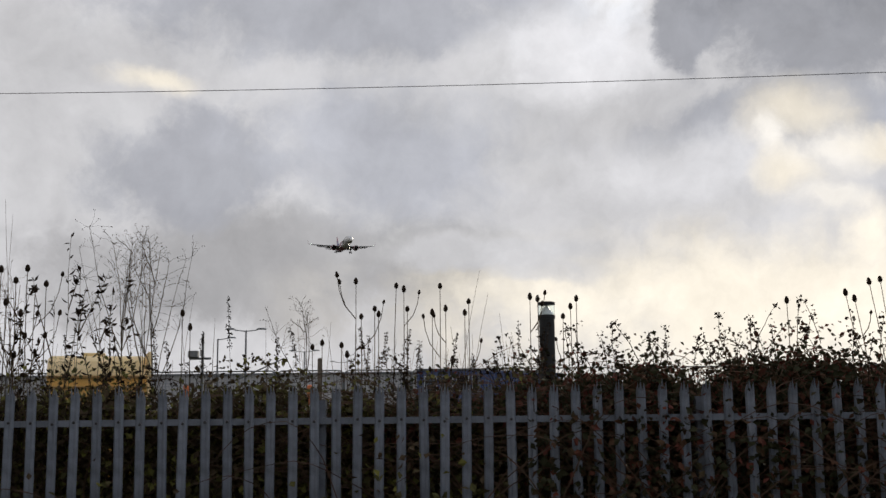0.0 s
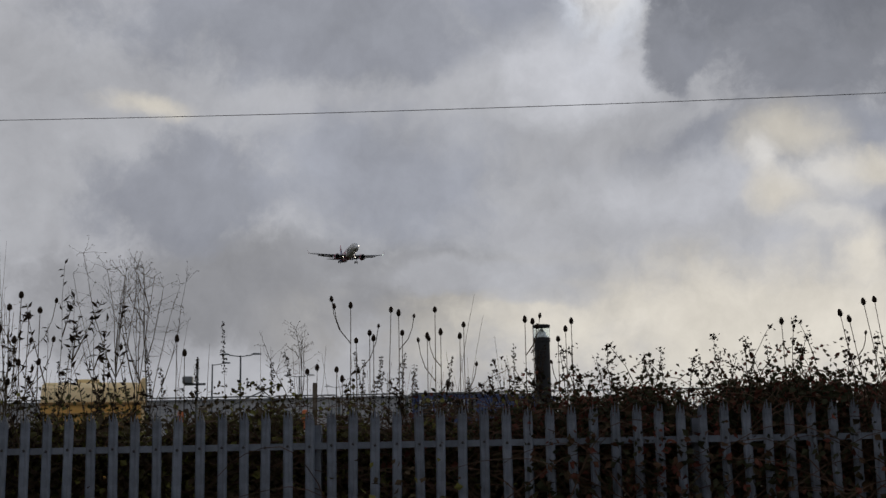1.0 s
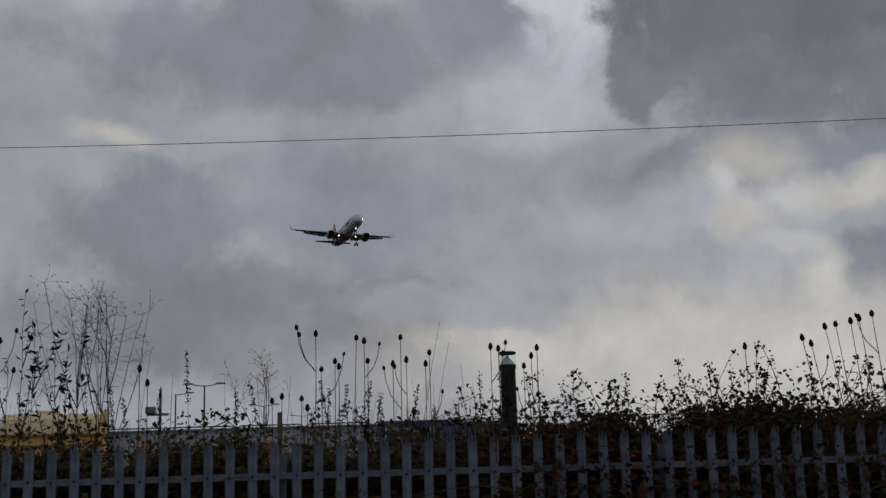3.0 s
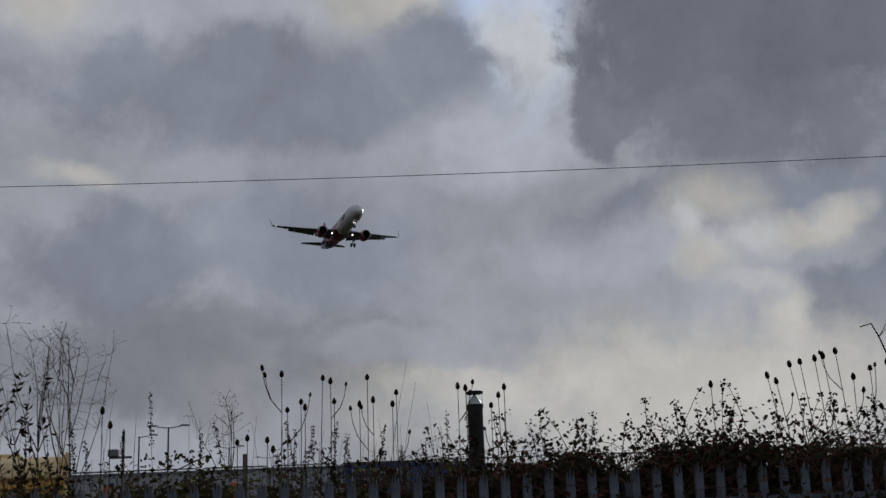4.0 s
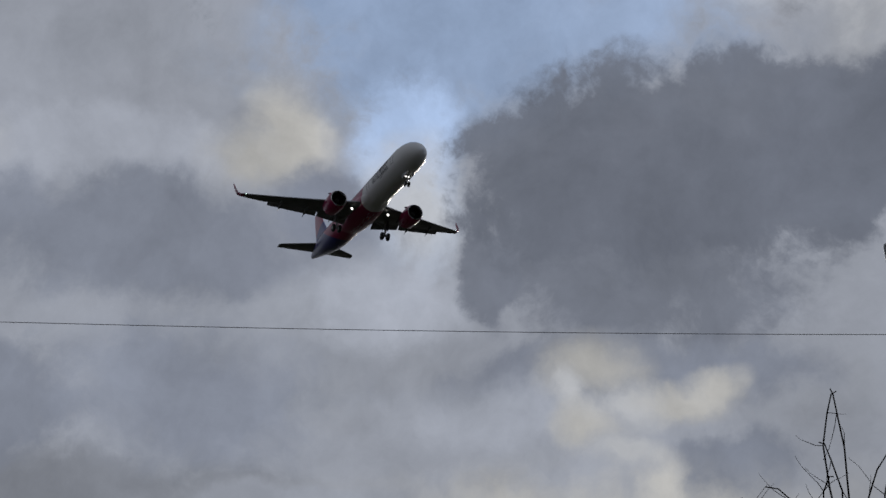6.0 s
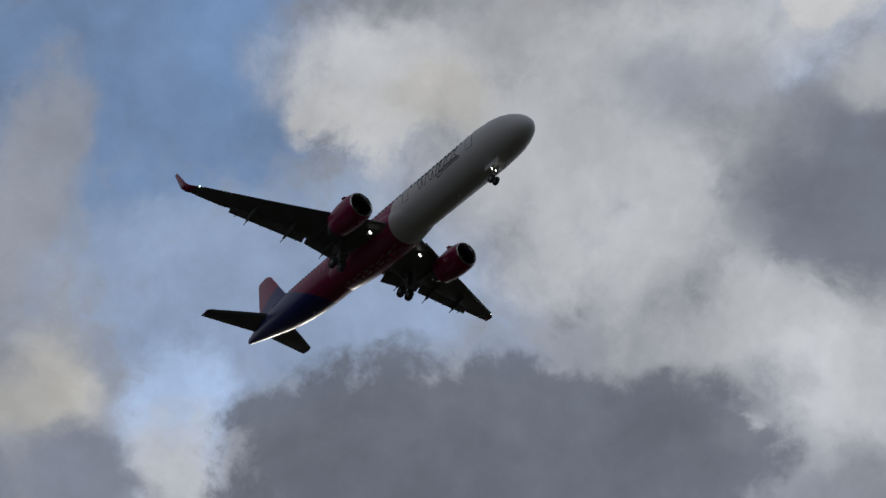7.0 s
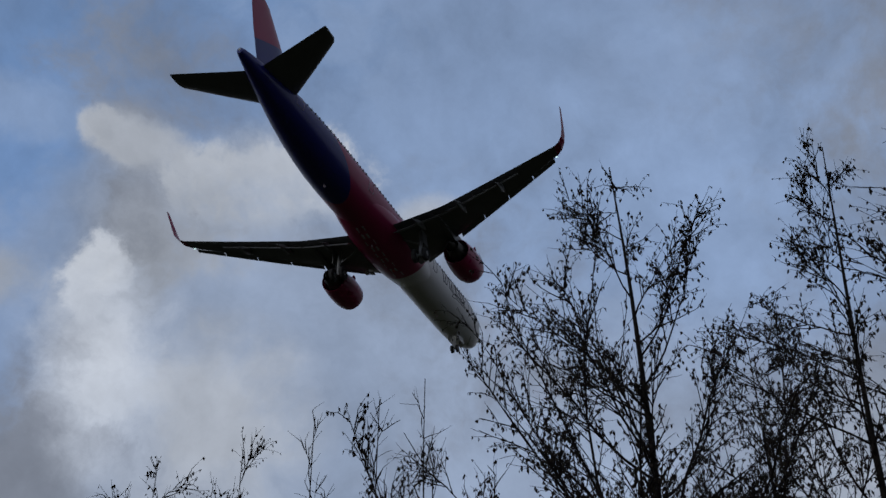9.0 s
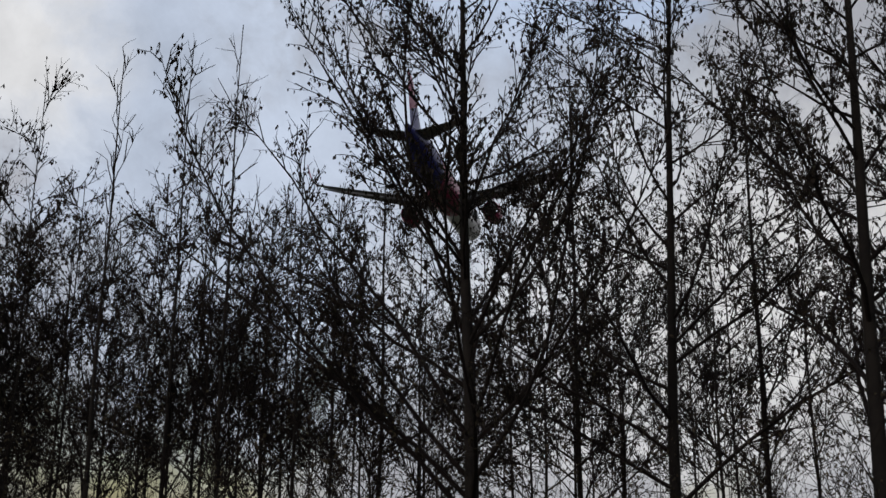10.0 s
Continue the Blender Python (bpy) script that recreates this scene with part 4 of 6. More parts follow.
def bramble(place_s, d0, d1, top, width, seed, leaves=900, canes=26, low=0.25, front=False, leafy=M_LEAF, sprays=5):
    """One bramble clump along the fence, with arching canes, leaves and seed sprays over its rim."""
    rng = random.Random(seed)
    dm = (d0 + d1) / 2
    base = fen(place_s, dm)
    bush = thing("bramble_bush", "tangled bramble bush, dark green and brown leaves, growing through the fence" if not front else
                 "bramble trailing over the face of the palisade fence", "bush", base, "brambles along the fence")
    cn, lf, sp = Shape(), Shape(), Shape()

    def height(u):
        return top * (0.95 + 0.05 * math.cos(u * 2.2)) + 0.20 * noise.noise(((place_s + u * width) * 2.6, 5.0, d0))

    for k in range(canes):
        u = rng.uniform(-1, 1)
        q = F_R * (u * width) + F_N * rng.uniform(d0 - dm, d1 - dm)
        q.z = rng.uniform(0.0, 0.5)
        side = rng.choice((-1, 1))
        way = Vector((0, 0, 1)) + F_R * (side * rng.uniform(0.1, 0.6)) + F_N * rng.uniform(-0.2, 0.2)
        ln = rng.uniform(0.9, 1.35) * height(u)
        n = 16
        pts = [q]
        dd = way.normalized()
        for i in range(n):
            over = max(0.0, pts[-1].z - height(u) * 0.75)
            dd = (dd + F_R * side * 0.06 + Vector((0, 0, -0.06 - 0.9 * over)) + rand_dir(rng) * 0.17).normalized()
            if pts[-1].z + dd.z * 0.12 > height(u) * 0.98:
                dd = (dd + Vector((0, 0, -dd.z - 0.35))).normalized()
            step = pts[-1] + dd * (ln / n * 1.25)
            lo, hi = d0 - dm - 0.05, d1 - dm + 0.05
            off = step.dot(F_N)
            step += F_N * (min(max(off, lo), hi) - off)
            pts.append(step)
        cn.tube(pts, [0.006 - 0.00022 * i for i in range(n + 1)], 3)
    for k in range(leaves):
        u = rng.uniform(-1, 1)
        z = low + (height(u) * (0.92 if k % 7 else 1.03) - low) * rng.random() ** 0.9
        q = F_R * (u * width) + F_N * rng.uniform(d0 - dm, d1 - dm)
        q.z = z
        a = (rand_dir(rng) + Vector((0, 0, -0.35))).normalized()
        b = a.cross(rand_dir(rng)).normalized()
        ln = rng.uniform(0.030, 0.056) + (0.025 if z < height(u) - 0.25 else 0.0)
        lf.leaf(q, a, b, ln, ln * rng.uniform(0.6, 0.85), 0.2)
    for k in range(sprays):
        u = rng.uniform(-1, 1)
        q = F_R * (u * width) + F_N * rng.uniform(d0 - dm, d1 - dm)
        q.z = height(u) - 0.15
        pts = cane_path(rng, q, Vector((0, 0, 1)) + F_R * rng.uniform(-0.8, 0.8), rng.uniform(0.22, 0.42), 5, 0.1, 0.2)
        sp.tube(pts, [0.004, 0.0035, 0.003, 0.003, 0.0025, 0.002], 3)
        for i in range(rng.randint(9, 20)):
            c = pts[rng.choice((3, 4, 5, 5))] + rand_dir(rng) * rng.uniform(0.005, 0.05)
            a = rand_dir(rng)
            ln = rng.uniform(0.018, 0.04)
            sp.leaf(c, a, a.cross(rand_dir(rng)).normalized(), ln, ln * 0.8, 0.3)
    if canes:
        tagged(part("cane_tangle", cn, M_CANE, bush, "arching thorny canes", 60), kind="stuff")
    tagged(part("foliage", lf, leafy, bush, smooth=None), kind="stuff")
    if sprays:
        tagged(part("fruit_spray", sp, M_HEAD, bush, "dark dried fruit sprays", None), kind="stuff")
    return bush


def head_shape(sh, c, d, long=0.062, thick=0.019):
    """A teasel head: an egg of spines with upcurved bracts below."""
    d = d.normalized()
    u = d.cross(Vector((0.2, 0.9, 0.1))).normalized()
    w = d.cross(u)
    rings = []
    for t, r in ((0, 0.35), (0.12, 0.8), (0.4, 1.0), (0.7, 0.82), (0.92, 0.45), (1.0, 0.12)):
        rings.append([c + d * (t * long) + (u * math.cos(2 * math.pi * k / 8) + w * math.sin(2 * math.pi * k / 8)) * (thick * r * (1.0 + 0.12 * (k % 2))) for k in range(8)])
    sh.loft(rings)
    for k in range(6):
        a = 2 * math.pi * k / 6
        v = (u * math.cos(a) + w * math.sin(a))
        sh.leaf(c, (v * 0.8 + d * 0.75).normalized(), d.cross(v).normalized(), long * 0.75, 0.004, 0.1)


def teasel(az, el, d, seed, heads=3, lean=0.0, size=1.0):
    rng = random.Random(seed)
    top = at(az, d, high(d, el))
    root = Vector((top.x, top.y, 0)) - F_R * lean + F_N * rng.uniform(-0.1, 0.1)
    plant = thing("teasel", "dry brown teasel with spiny seed heads, standing behind the fence", "dry plant", root, "dry teasels")
    st = Shape()
    end = top - root - Vector((0, 0, 0.055 * size))
    n = 9
    pts = []
    for i in range(n + 1):
        t = i / n
        p = end * t
        p = Vector((end.x * t ** 1.8, end.y * t ** 1.8, end.z * t)) + Vector((rng.uniform(-1, 1), rng.uniform(-1, 1), 0)) * (0.012 * (1 - t))
        pts.append(p)
    st.tube(pts, [0.0065 - 0.0004 * i for i in range(n + 1)], 5)
    hd_dir = (pts[-1] - pts[-2])
    hd = Shape()
    head_shape(hd, pts[-1], hd_dir, rng.uniform(0.05, 0.068) * size, 0.019 * size)
    part("seed_head", hd, M_HEAD, plant, "dark spiny seed head", 60)
    for k in range(heads - 1):
        j = rng.randint(n - 4, n - 1)
        q = pts[j]
        a = (F_R * rng.choice((-1, 1)) * rng.uniform(0.3, 0.8) + F_N * rng.uniform(-0.5, 0.5)).normalized()
        ln = rng.uniform(0.16, 0.42)
        br = [q, q + a * (0.09 * ln / 0.3) + Vector((0, 0, ln * 0.35)), q + a * (0.13 * ln / 0.3) + Vector((0, 0, ln * 0.7)), q + a * (0.145 * ln / 0.3) + Vector((0, 0, ln))]
        st.tube(br, [0.004, 0.0035, 0.003, 0.003], 4)
        s = rng.uniform(0.6, 0.95) * size
        hd = Shape()
        head_shape(hd, br[-1], br[-1] - br[-2], 0.058 * s, 0.018 * s)
        part("seed_head", hd, M_HEAD, plant, "dark spiny seed head", 60)
    for k in range(4):
        q = pts[rng.randint(3, n - 2)]
        a = (F_R * rng.uniform(-1, 1) + F_N * rng.uniform(-1, 1) + Vector((0, 0, rng.uniform(-0.6, 0.3)))).normalized()
        st.leaf(q, a, a.cross(Vector((0, 0, 1))).normalized(), rng.uniform(0.05, 0.12), 0.012, 0.4)
    part("stem", st, M_STALK, plant)
    return plant


def leafy_stem(az, el, d, seed, leaves=46, lean=0.0, leaf_len=0.075):
    """A tall weed with narrow withered leaves up its stem and side stems."""
    rng = random.Random(seed)
    top = at(az, d, high(d, el))
    root = Vector((top.x, top.y, 0)) - F_R * lean
    plant = thing("tall_weed", "tall dead weed with narrow withered leaves, behind the fence", "dry plant", root, "dead weeds")
    st, lf = Shape(), Shape()
    end = top - root
    n = 10
    stems = []
    main = [Vector((end.x * (i / n) ** 1.6, end.y * (i / n) ** 1.6, end.z * i / n)) + Vector((rng.uniform(-1, 1), rng.uniform(-1, 1), 0)) * 0.012 for i in range(n + 1)]
    stems.append(main)
    for k in range(rng.randint(2, 4)):
        j = rng.randint(4, n - 2)
        a = F_R * rng.choice((-1, 1)) * rng.uniform(0.2, 0.4) + Vector((0, 0, 1))
        stems.append(cane_path(rng, main[j], a, rng.uniform(0.3, 0.7), 5, -0.15, 0.08))
    for pts in stems:
        m = len(pts) - 1
        st.tube(pts, [0.006 * (1 - 0.75 * i / m) for i in range(m + 1)], 4)
        for k in range(leaves // len(stems) + 4):
            t = rng.uniform(0.25, 1.0) * m
            i = min(int(t), m - 1)
            q = pts[i].lerp(pts[i + 1], t - i)
            a = (F_R * rng.uniform(-1, 1) + F_N * rng.uniform(-1, 1) + Vector((0, 0, rng.uniform(-0.4, 1.1)))).normalized()
            ln = rng.uniform(0.5, 1.1) * leaf_len
            lf.leaf(q, a, a.cross(rand_dir(rng)).normalized(), ln, ln * 0.34, 0.3)
    part("stem", st, M_STALK, plant)
    tagged(part("foliage", lf, M_HEAD, plant, "withered dark leaves", None), kind="stuff")
    return plant


def umbel(az, el, d, seed, lean=0.0, spread=0.5, arms=7):
    """A bare many-branched dead stem with a fine haze of twiglets at its top."""
    rng = random.Random(seed)
    top = at(az, d, high(d, el))
    root = Vector((top.x, top.y, 0)) - F_R * lean
    plant = thing("branched_dead_stem", "pale dead stem branching into a haze of fine twigs", "dry plant", root, "dead weeds")
    st, tw = Shape(), Shape()
    end = top - root
    n = 10
    main = [Vector((end.x * (i / n) ** 1.5, end.y * (i / n) ** 1.5, end.z * i / n)) for i in range(n + 1)]
    st.tube(main, [0.008 - 0.0006 * i for i in range(n + 1)], 5)
    for k in range(arms):
        j = rng.randint(4, n - 1)
        a = F_R * rng.uniform(-1, 1) * spread + F_N * rng.uniform(-0.3, 0.3) + Vector((0, 0, 1))
        br = cane_path(rng, main[j], a, (end.z - main[j].z) * rng.uniform(0.7, 1.1) + 0.1, 6, -0.1, 0.12)
        st.tube(br, [0.0045 - 0.0005 * i for i in range(7)], 4)
        for m in range(16):
            q = br[rng.randint(3, 6)]
            b = rand_dir(rng) + Vector((0, 0, 0.7))
            fine = cane_path(rng, q, b, rng.uniform(0.08, 0.2), 3, 0.0, 0.35)
            tw.tube(fine, [0.0016, 0.0013, 0.001, 0.001], 3)
            for _ in range(3):
                a2 = rand_dir(rng)
                tw.leaf(fine[-1] + rand_dir(rng) * 0.012, a2, a2.cross(rand_dir(rng)).normalized(), 0.011, 0.008, 0.3)
    tagged(part("branchwork", st, M_STALK, plant), kind="stuff")
    tagged(part("twig_haze", tw, M_STALK, plant, "fine dry twiglets", None), kind="stuff")
    return plant


def thin_stalk(az, el, d, seed, lean=0.0, spike=False):
    rng = random.Random(seed)
    top = at(az, d, high(d, el))
    root = Vector((top.x, top.y, 0)) - F_R * lean
    plant = thing("dry_stalk", "single bare dry stalk", "dry plant", root, "dead weeds")
    st = Shape()
    end = top - root
    n = 8
    pts = [Vector((end.x * (i / n) ** 1.7, end.y * (i / n) ** 1.7, end.z * i / n)) + Vector((rng.uniform(-1, 1), rng.uniform(-1, 1), 0)) * 0.008 for i in range(n + 1)]
    st.tube(pts, [0.005 - 0.0005 * i for i in range(n + 1)], 4)
    part("stem", st, M_STALK, plant)
    if spike:
        hd = Shape()
        for k in range(70):
            q = pts[-1].lerp(pts[-2], rng.random() * 1.3) + rand_dir(rng) * 0.012
            a = rand_dir(rng)
            hd.leaf(q, a, a.cross(rand_dir(rng)).normalized(), 0.022, 0.014, 0.3)
        tagged(part("seed_spike", hd, M_HEAD, plant, "brown seed spike", None), kind="stuff")
    return plant


# low undergrowth behind the whole fence, then the brambles that climb over it to the north
for k in range(13):
    s = -8.4 + 1.4 * k
    bramble(s, 8.15, 9.0, (1.93 if s < -0.5 else 1.84), 0.85, 100 + k, 10500 if s < 0 else 8000, 52, 0.8, leafy=M_IVY if s < 1.0 else M_LEAF, sprays=3)
for s, top, w, k in ((0.2, 1.90, 0.7, 0), (0.95, 1.98, 0.5, 1), (1.45, 2.13, 0.4, 2), (2.0, 1.96, 0.4, 3), (2.5, 2.17, 0.4, 4), (3.0, 2.13, 0.5, 5),
                     (3.6, 2.13, 0.6, 6), (4.4, 2.18, 0.7, 7), (5.3, 2.2, 0.8, 8), (6.6, 2.2, 0.9, 9), (7.6, 2.2, 0.9, 10)):
    bramble(s, 8.1, 9.3, top, w, 140 + k, 3900, 60, 1.2, sprays=10)
for s, w, k in ((1.1, 0.5, 0), (1.9, 0.6, 1), (2.9, 0.6, 2), (3.9, 0.6, 3), (4.9, 0.6, 4)):
    bramble(s, 7.86, 7.97, 1.82, w, 170 + k, 400, 15, 0.6, True, sprays=2)
bramble(-0.3, 7.88, 7.97, 1.55, 0.8, 190, 90, 6, 0.6, True, leafy=M_IVY, sprays=0)
bramble(-2.6, 7.88, 7.97, 1.35, 0.8, 191, 25, 4, 0.6, True, leafy=M_IVY, sprays=0)

# teasels: bearing and height angle of the top head, distance
teasel(-85.22, 6.79, 9.2, 1, 4)
teasel(-84.94, 4.98, 9.3, 2, 2)
teasel(-84.24, 5.38, 9.1, 3, 2)
teasel(-84.04, 5.07, 9.2, 4, 2)
teasel(-83.12, 6.56, 9.3, 5, 2, 0.05)
teasel(-82.72, 6.36, 9.3, 6, 3)
teasel(-82.54, 5.36, 9.1, 7, 1)
teasel(-80.82, 6.53, 9.2, 8, 5)
teasel(-80.54, 5.33, 9.4, 9, 3)
teasel(-81.24, 5.14, 9.4, 10, 3)
teasel(-79.33, 5.72, 9.2, 11, 4)
teasel(-79.54, 5.12, 9.2, 12, 2)
teasel(-76.13, 5.88, 9.4, 13, 3)
teasel(-75.73, 5.77, 9.4, 14, 2)
teasel(-73.73, 5.75, 9.3, 15, 2)
teasel(-74.04, 5.35, 9.3, 16, 2)
teasel(-74.44, 4.86, 9.3, 17, 2)
teasel(-63.24, 5.33, 9.2, 18, 1)
teasel(-60.44, 5.59, 9.2, 19, 2, -0.25)
teasel(-60.04, 5.29, 9.2, 20, 2, -0.25)
teasel(-59.33, 6.08, 9.3, 21, 3, -0.2)
teasel(-58.83, 6.18, 9.3, 22, 2, -0.2)
teasel(-58.13, 6.27, 9.4, 23, 3, -0.15)
teasel(-57.73, 6.36, 9.4, 24, 2, -0.15)
teasel(-57.13, 6.56, 9.4, 25, 3, -0.1)
teasel(-56.45, 5.25, 9.3, 26, 2)
teasel(-55.64, 5.64, 9.3, 27, 3)
teasel(-54.84, 5.83, 9.4, 28, 3)
teasel(-54.04, 6.12, 9.4, 29, 2)
teasel(-87.46, 3.42, 9.1, 30, 1)
teasel(-86.96, 3.61, 9.1, 31, 1)
teasel(-85.96, 3.50, 9.1, 32, 1)
teasel(-85.67, 2.99, 9.1, 33, 1)
teasel(-94.04, 5.10, 9.0, 34, 3)
teasel(-93.65, 4.39, 9.0, 35, 2)
teasel(-102.72, 7.10, 8.9, 36, 4)
teasel(-102.03, 6.59, 8.9, 37, 4)
teasel(-101.52, 7.19, 8.9, 38, 3)
teasel(-101.13, 6.18, 8.9, 39, 4)
teasel(-100.63, 6.48, 8.9, 40, 3)
teasel(-102.44, 5.50, 8.8, 41, 3)
teasel(-101.75, 4.99, 8.8, 42, 3)
leafy_stem(-99.60, 8.76, 8.9, 51, 60)
leafy_stem(-99.02, 7.26, 8.9, 52, 50)
leafy_stem(-98.02, 6.74, 8.9, 53, 60)
leafy_stem(-97.53, 6.04, 8.9, 54, 50)
leafy_stem(-96.94, 5.43, 8.8, 55, 40)
leafy_stem(-103.21, 7.71, 8.9, 56, 50)
leafy_stem(-100.24, 5.67, 8.9, 57, 50)
leafy_stem(-104.52, 7.22, 8.9, 58, 50)
for k in range(14):
    r_ = random.Random(620 + k)
    leafy_stem(r_.uniform(-105, -95.5), r_.uniform(3.6, 6.4), r_.uniform(8.6, 9.3), 640 + k, 46, r_.uniform(-0.15, 0.15))
umbel(-96.60, 8.43, 9.3, 61, 0.15, 0.45, 6)
umbel(-95.21, 8.11, 9.3, 62, 0.25, 0.4, 6)
umbel(-95.72, 7.12, 9.3, 63, -0.1, 0.4, 6)
umbel(-87.75, 4.72, 9.4, 64, 0, 0.5, 4)
umbel(-101.83, 6.19, 9.3, 65, 0.1, 0.5, 6)
thin_stalk(-102.68, 10.30, 8.9, 71, -0.15)
thin_stalk(-102.29, 9.60, 8.9, 72, 0.05)
thin_stalk(-93.53, 5.89, 9.1, 73, 0.2)
thin_stalk(-91.83, 5.77, 9.0, 74, -0.1, True)
thin_stalk(-89.26, 3.74, 9.0, 75, 0, True)
thin_stalk(-93.06, 3.98, 9.0, 76, 0, True)
thin_stalk(-92.45, 4.68, 9.0, 77, 0.05)
thin_stalk(-78.72, 7.11, 9.2, 78, 0.35)
thin_stalk(-78.33, 6.00, 9.2, 79, 0.3)
thin_stalk(-77.74, 4.90, 9.2, 80, -0.15)
thin_stalk(-76.75, 4.48, 9.2, 81, 0, True)
for k in range(46):
    r_ = random.Random(400 + k)
    thin_stalk(r_.uniform(-87, -75), r_.uniform(2.6, 4.6), r_.uniform(8.6, 9.5), 500 + k, r_.uniform(-0.25, 0.25), r_.random() < 0.4)
for k in range(26):
    r_ = random.Random(460 + k)
    thin_stalk(r_.uniform(-104, -88), r_.uniform(2.4, 4.8), r_.uniform(8.6, 9.5), 560 + k, r_.uniform(-0.25, 0.25), r_.random() < 0.4)


def arching_shrub():
    """Bare shrub past the brambles, a few long whips that bow over at the tip."""
    base = at(-51.0, 9.2)
    shrub = thing("bare_shrub", "leafless shrub with long whips bowing over at the tips", "bush", base)
    rng = random.Random(9)
    st = Shape()
    for az, el, bow in ((-56.9, 8.7, 1), (-53.2, 9.0, -1), (-51.2, 13.6, 1), (-49.6, 13.4, -1), (-52.0, 9.5, 1), (-50.5, 11.0, -1), (-48.5, 10.5, 1), (-47.5, 9.0, -1)):
        tip = at(az, 9.2, high(9.2, el)) - base
        pts = []
        for i in range(11):
            t = i / 10
            p = Vector((tip.x * t ** 1.4, tip.y * t ** 1.4, tip.z * (1 - (1 - t) ** 1.5)))
            if i > 7:
                p += F_R * (0.06 * bow * (i - 7)) - Vector((0, 0, 0.02 * (i - 7) ** 2))
            pts.append(p + rand_dir(rng) * 0.015)
        st.tube(pts, [0.012 - 0.0007 * i for i in range(11)], 5)
        for k in range(5):
            q = pts[rng.randint(4, 8)]
            st.tube(cane_path(rng, q, rand_dir(rng) + Vector((0, 0, 0.6)), rng.uniform(0.15, 0.4), 4, 0.0, 0.3), [0.004, 0.0035, 0.003, 0.002, 0.002], 3)
    tagged(part("branchwork", st, M_TWIG, shrub), kind="stuff")


arching_shrub()


# ---------------------------------------------------------------- things beyond the fence
def bollard_light():
    d = 12.6
    top = high(d, 5.43)
    b = thing("bollard_light", "tall black bollard light with a clear band and white cone reflector", "bollard light", at(-75.28, d))
    part("column", Shape().spin([(0.14, 0), (0.14, 0.03), (0.088, 0.04), (0.088, top - 0.20), (0.097, top - 0.198), (0.097, top - 0.155), (0.088, top - 0.15)], 28), M_BLACK, b, "black column", 30)
    part("lens", Shape().spin([(0.094, top - 0.15), (0.094, top - 0.035), (0.090, top - 0.035), (0.090, top - 0.15)], 28, cap=False), M_CLEAR, b, "clear cylinder").visible_shadow = False
    part("reflector", Shape().spin([(0.084, top - 0.149), (0.07, top - 0.12), (0.025, top - 0.062), (0.01, top - 0.045)], 24), M_REFLECTOR, b, "white cone reflector")
    part("cap", Shape().spin([(0.097, top - 0.035), (0.099, top - 0.006), (0.08, top)], 28), M_BLACK, b, "flat black cap", 30)


def yellow_tank():
    d = 25.0
    az0, az1 = -100.3, -95.7
    w = d * math.tan(radians(az1 - az0)) + 0.05
    top = high(d, 2.75)
    c = at((az0 + az1) / 2, d)
    t = thing("yellow_tank", "weathered yellow steel site tank with a rounded top and ribs", "storage tank", c, turn=-(az0 + az1) / 2)
    hw = w / 2

    def ring(x, inset):
        pts = []
        for y, z in ((-0.75, 0.25), (0.75, 0.25), (0.8, 0.5), (0.8, top - 0.42), (0.72, top - 0.16), (0.45, top), (-0.45, top), (-0.72, top - 0.16), (-0.8, top - 0.42), (-0.8, 0.5)):
            pts.append((x, y * (1 - inset), 0.25 + (z - 0.25) * (1 - inset * 0.2)))
        return pts
    part("lower_body", Shape().loft([[(x, y, z if z < top - 0.43 else top - 0.43) for x, y, z in ring(x, i)] for x, i in ((-hw, 0.05), (-hw + 0.05, 0), (hw - 0.05, 0), (hw, 0.05))]), M_YELLOW, t, "yellow lower body", 30)
    up = []
    for x, i in ((-hw, 0.06), (-hw + 0.06, 0.0), (hw - 0.14, 0.0), (hw - 0.05, 0.05)):
        up.append([(x, y * (1 - i), z - i) for y, z in ((-0.83, top - 0.44), (0.83, top - 0.44), (0.83, top - 0.36), (0.72, top - 0.14), (0.45, top - 0.02), (-0.45, top - 0.02), (-0.72, top - 0.14), (-0.83, top - 0.36))])
    part("rounded_lid", Shape().loft(up), M_YELLOWTOP, t, "pale yellow rounded lid", 30)
    part("end_plate", Shape().box((hw - 0.06, -0.86, 0.3), (hw + 0.02, 0.86, top + 0.06), 0.02), M_YELLOWTOP, t, "raised end plate")
    for z in (top - 0.47, top - 0.68, top - 0.95, 0.8):
        part("rib", Shape().box((-hw - 0.02, -0.86, z - 0.03), (hw + 0.03, -0.78, z + 0.02), 0.01), M_YELLOWDARK, t, "dark yellow rib")
    part("hatch", Shape().box((-0.35, -0.3, top - 0.03), (0.12, 0.3, top + 0.06), 0.02), M_YELLOWTOP, t, "filler hatch")
    for x in (-hw * 0.45, hw * 0.3, hw * 0.62):
        part("stiffener", Shape().box((x - 0.03, -0.84, 0.4), (x + 0.03, -0.78, top - 0.5), 0.01), M_YELLOW, t)
    for x in (-hw + 0.3, hw - 0.3):
        part("skid", Shape().box((x - 0.08, -0.8, 0), (x + 0.08, 0.8, 0.3), 0.02), M_YELLOWDARK, t)


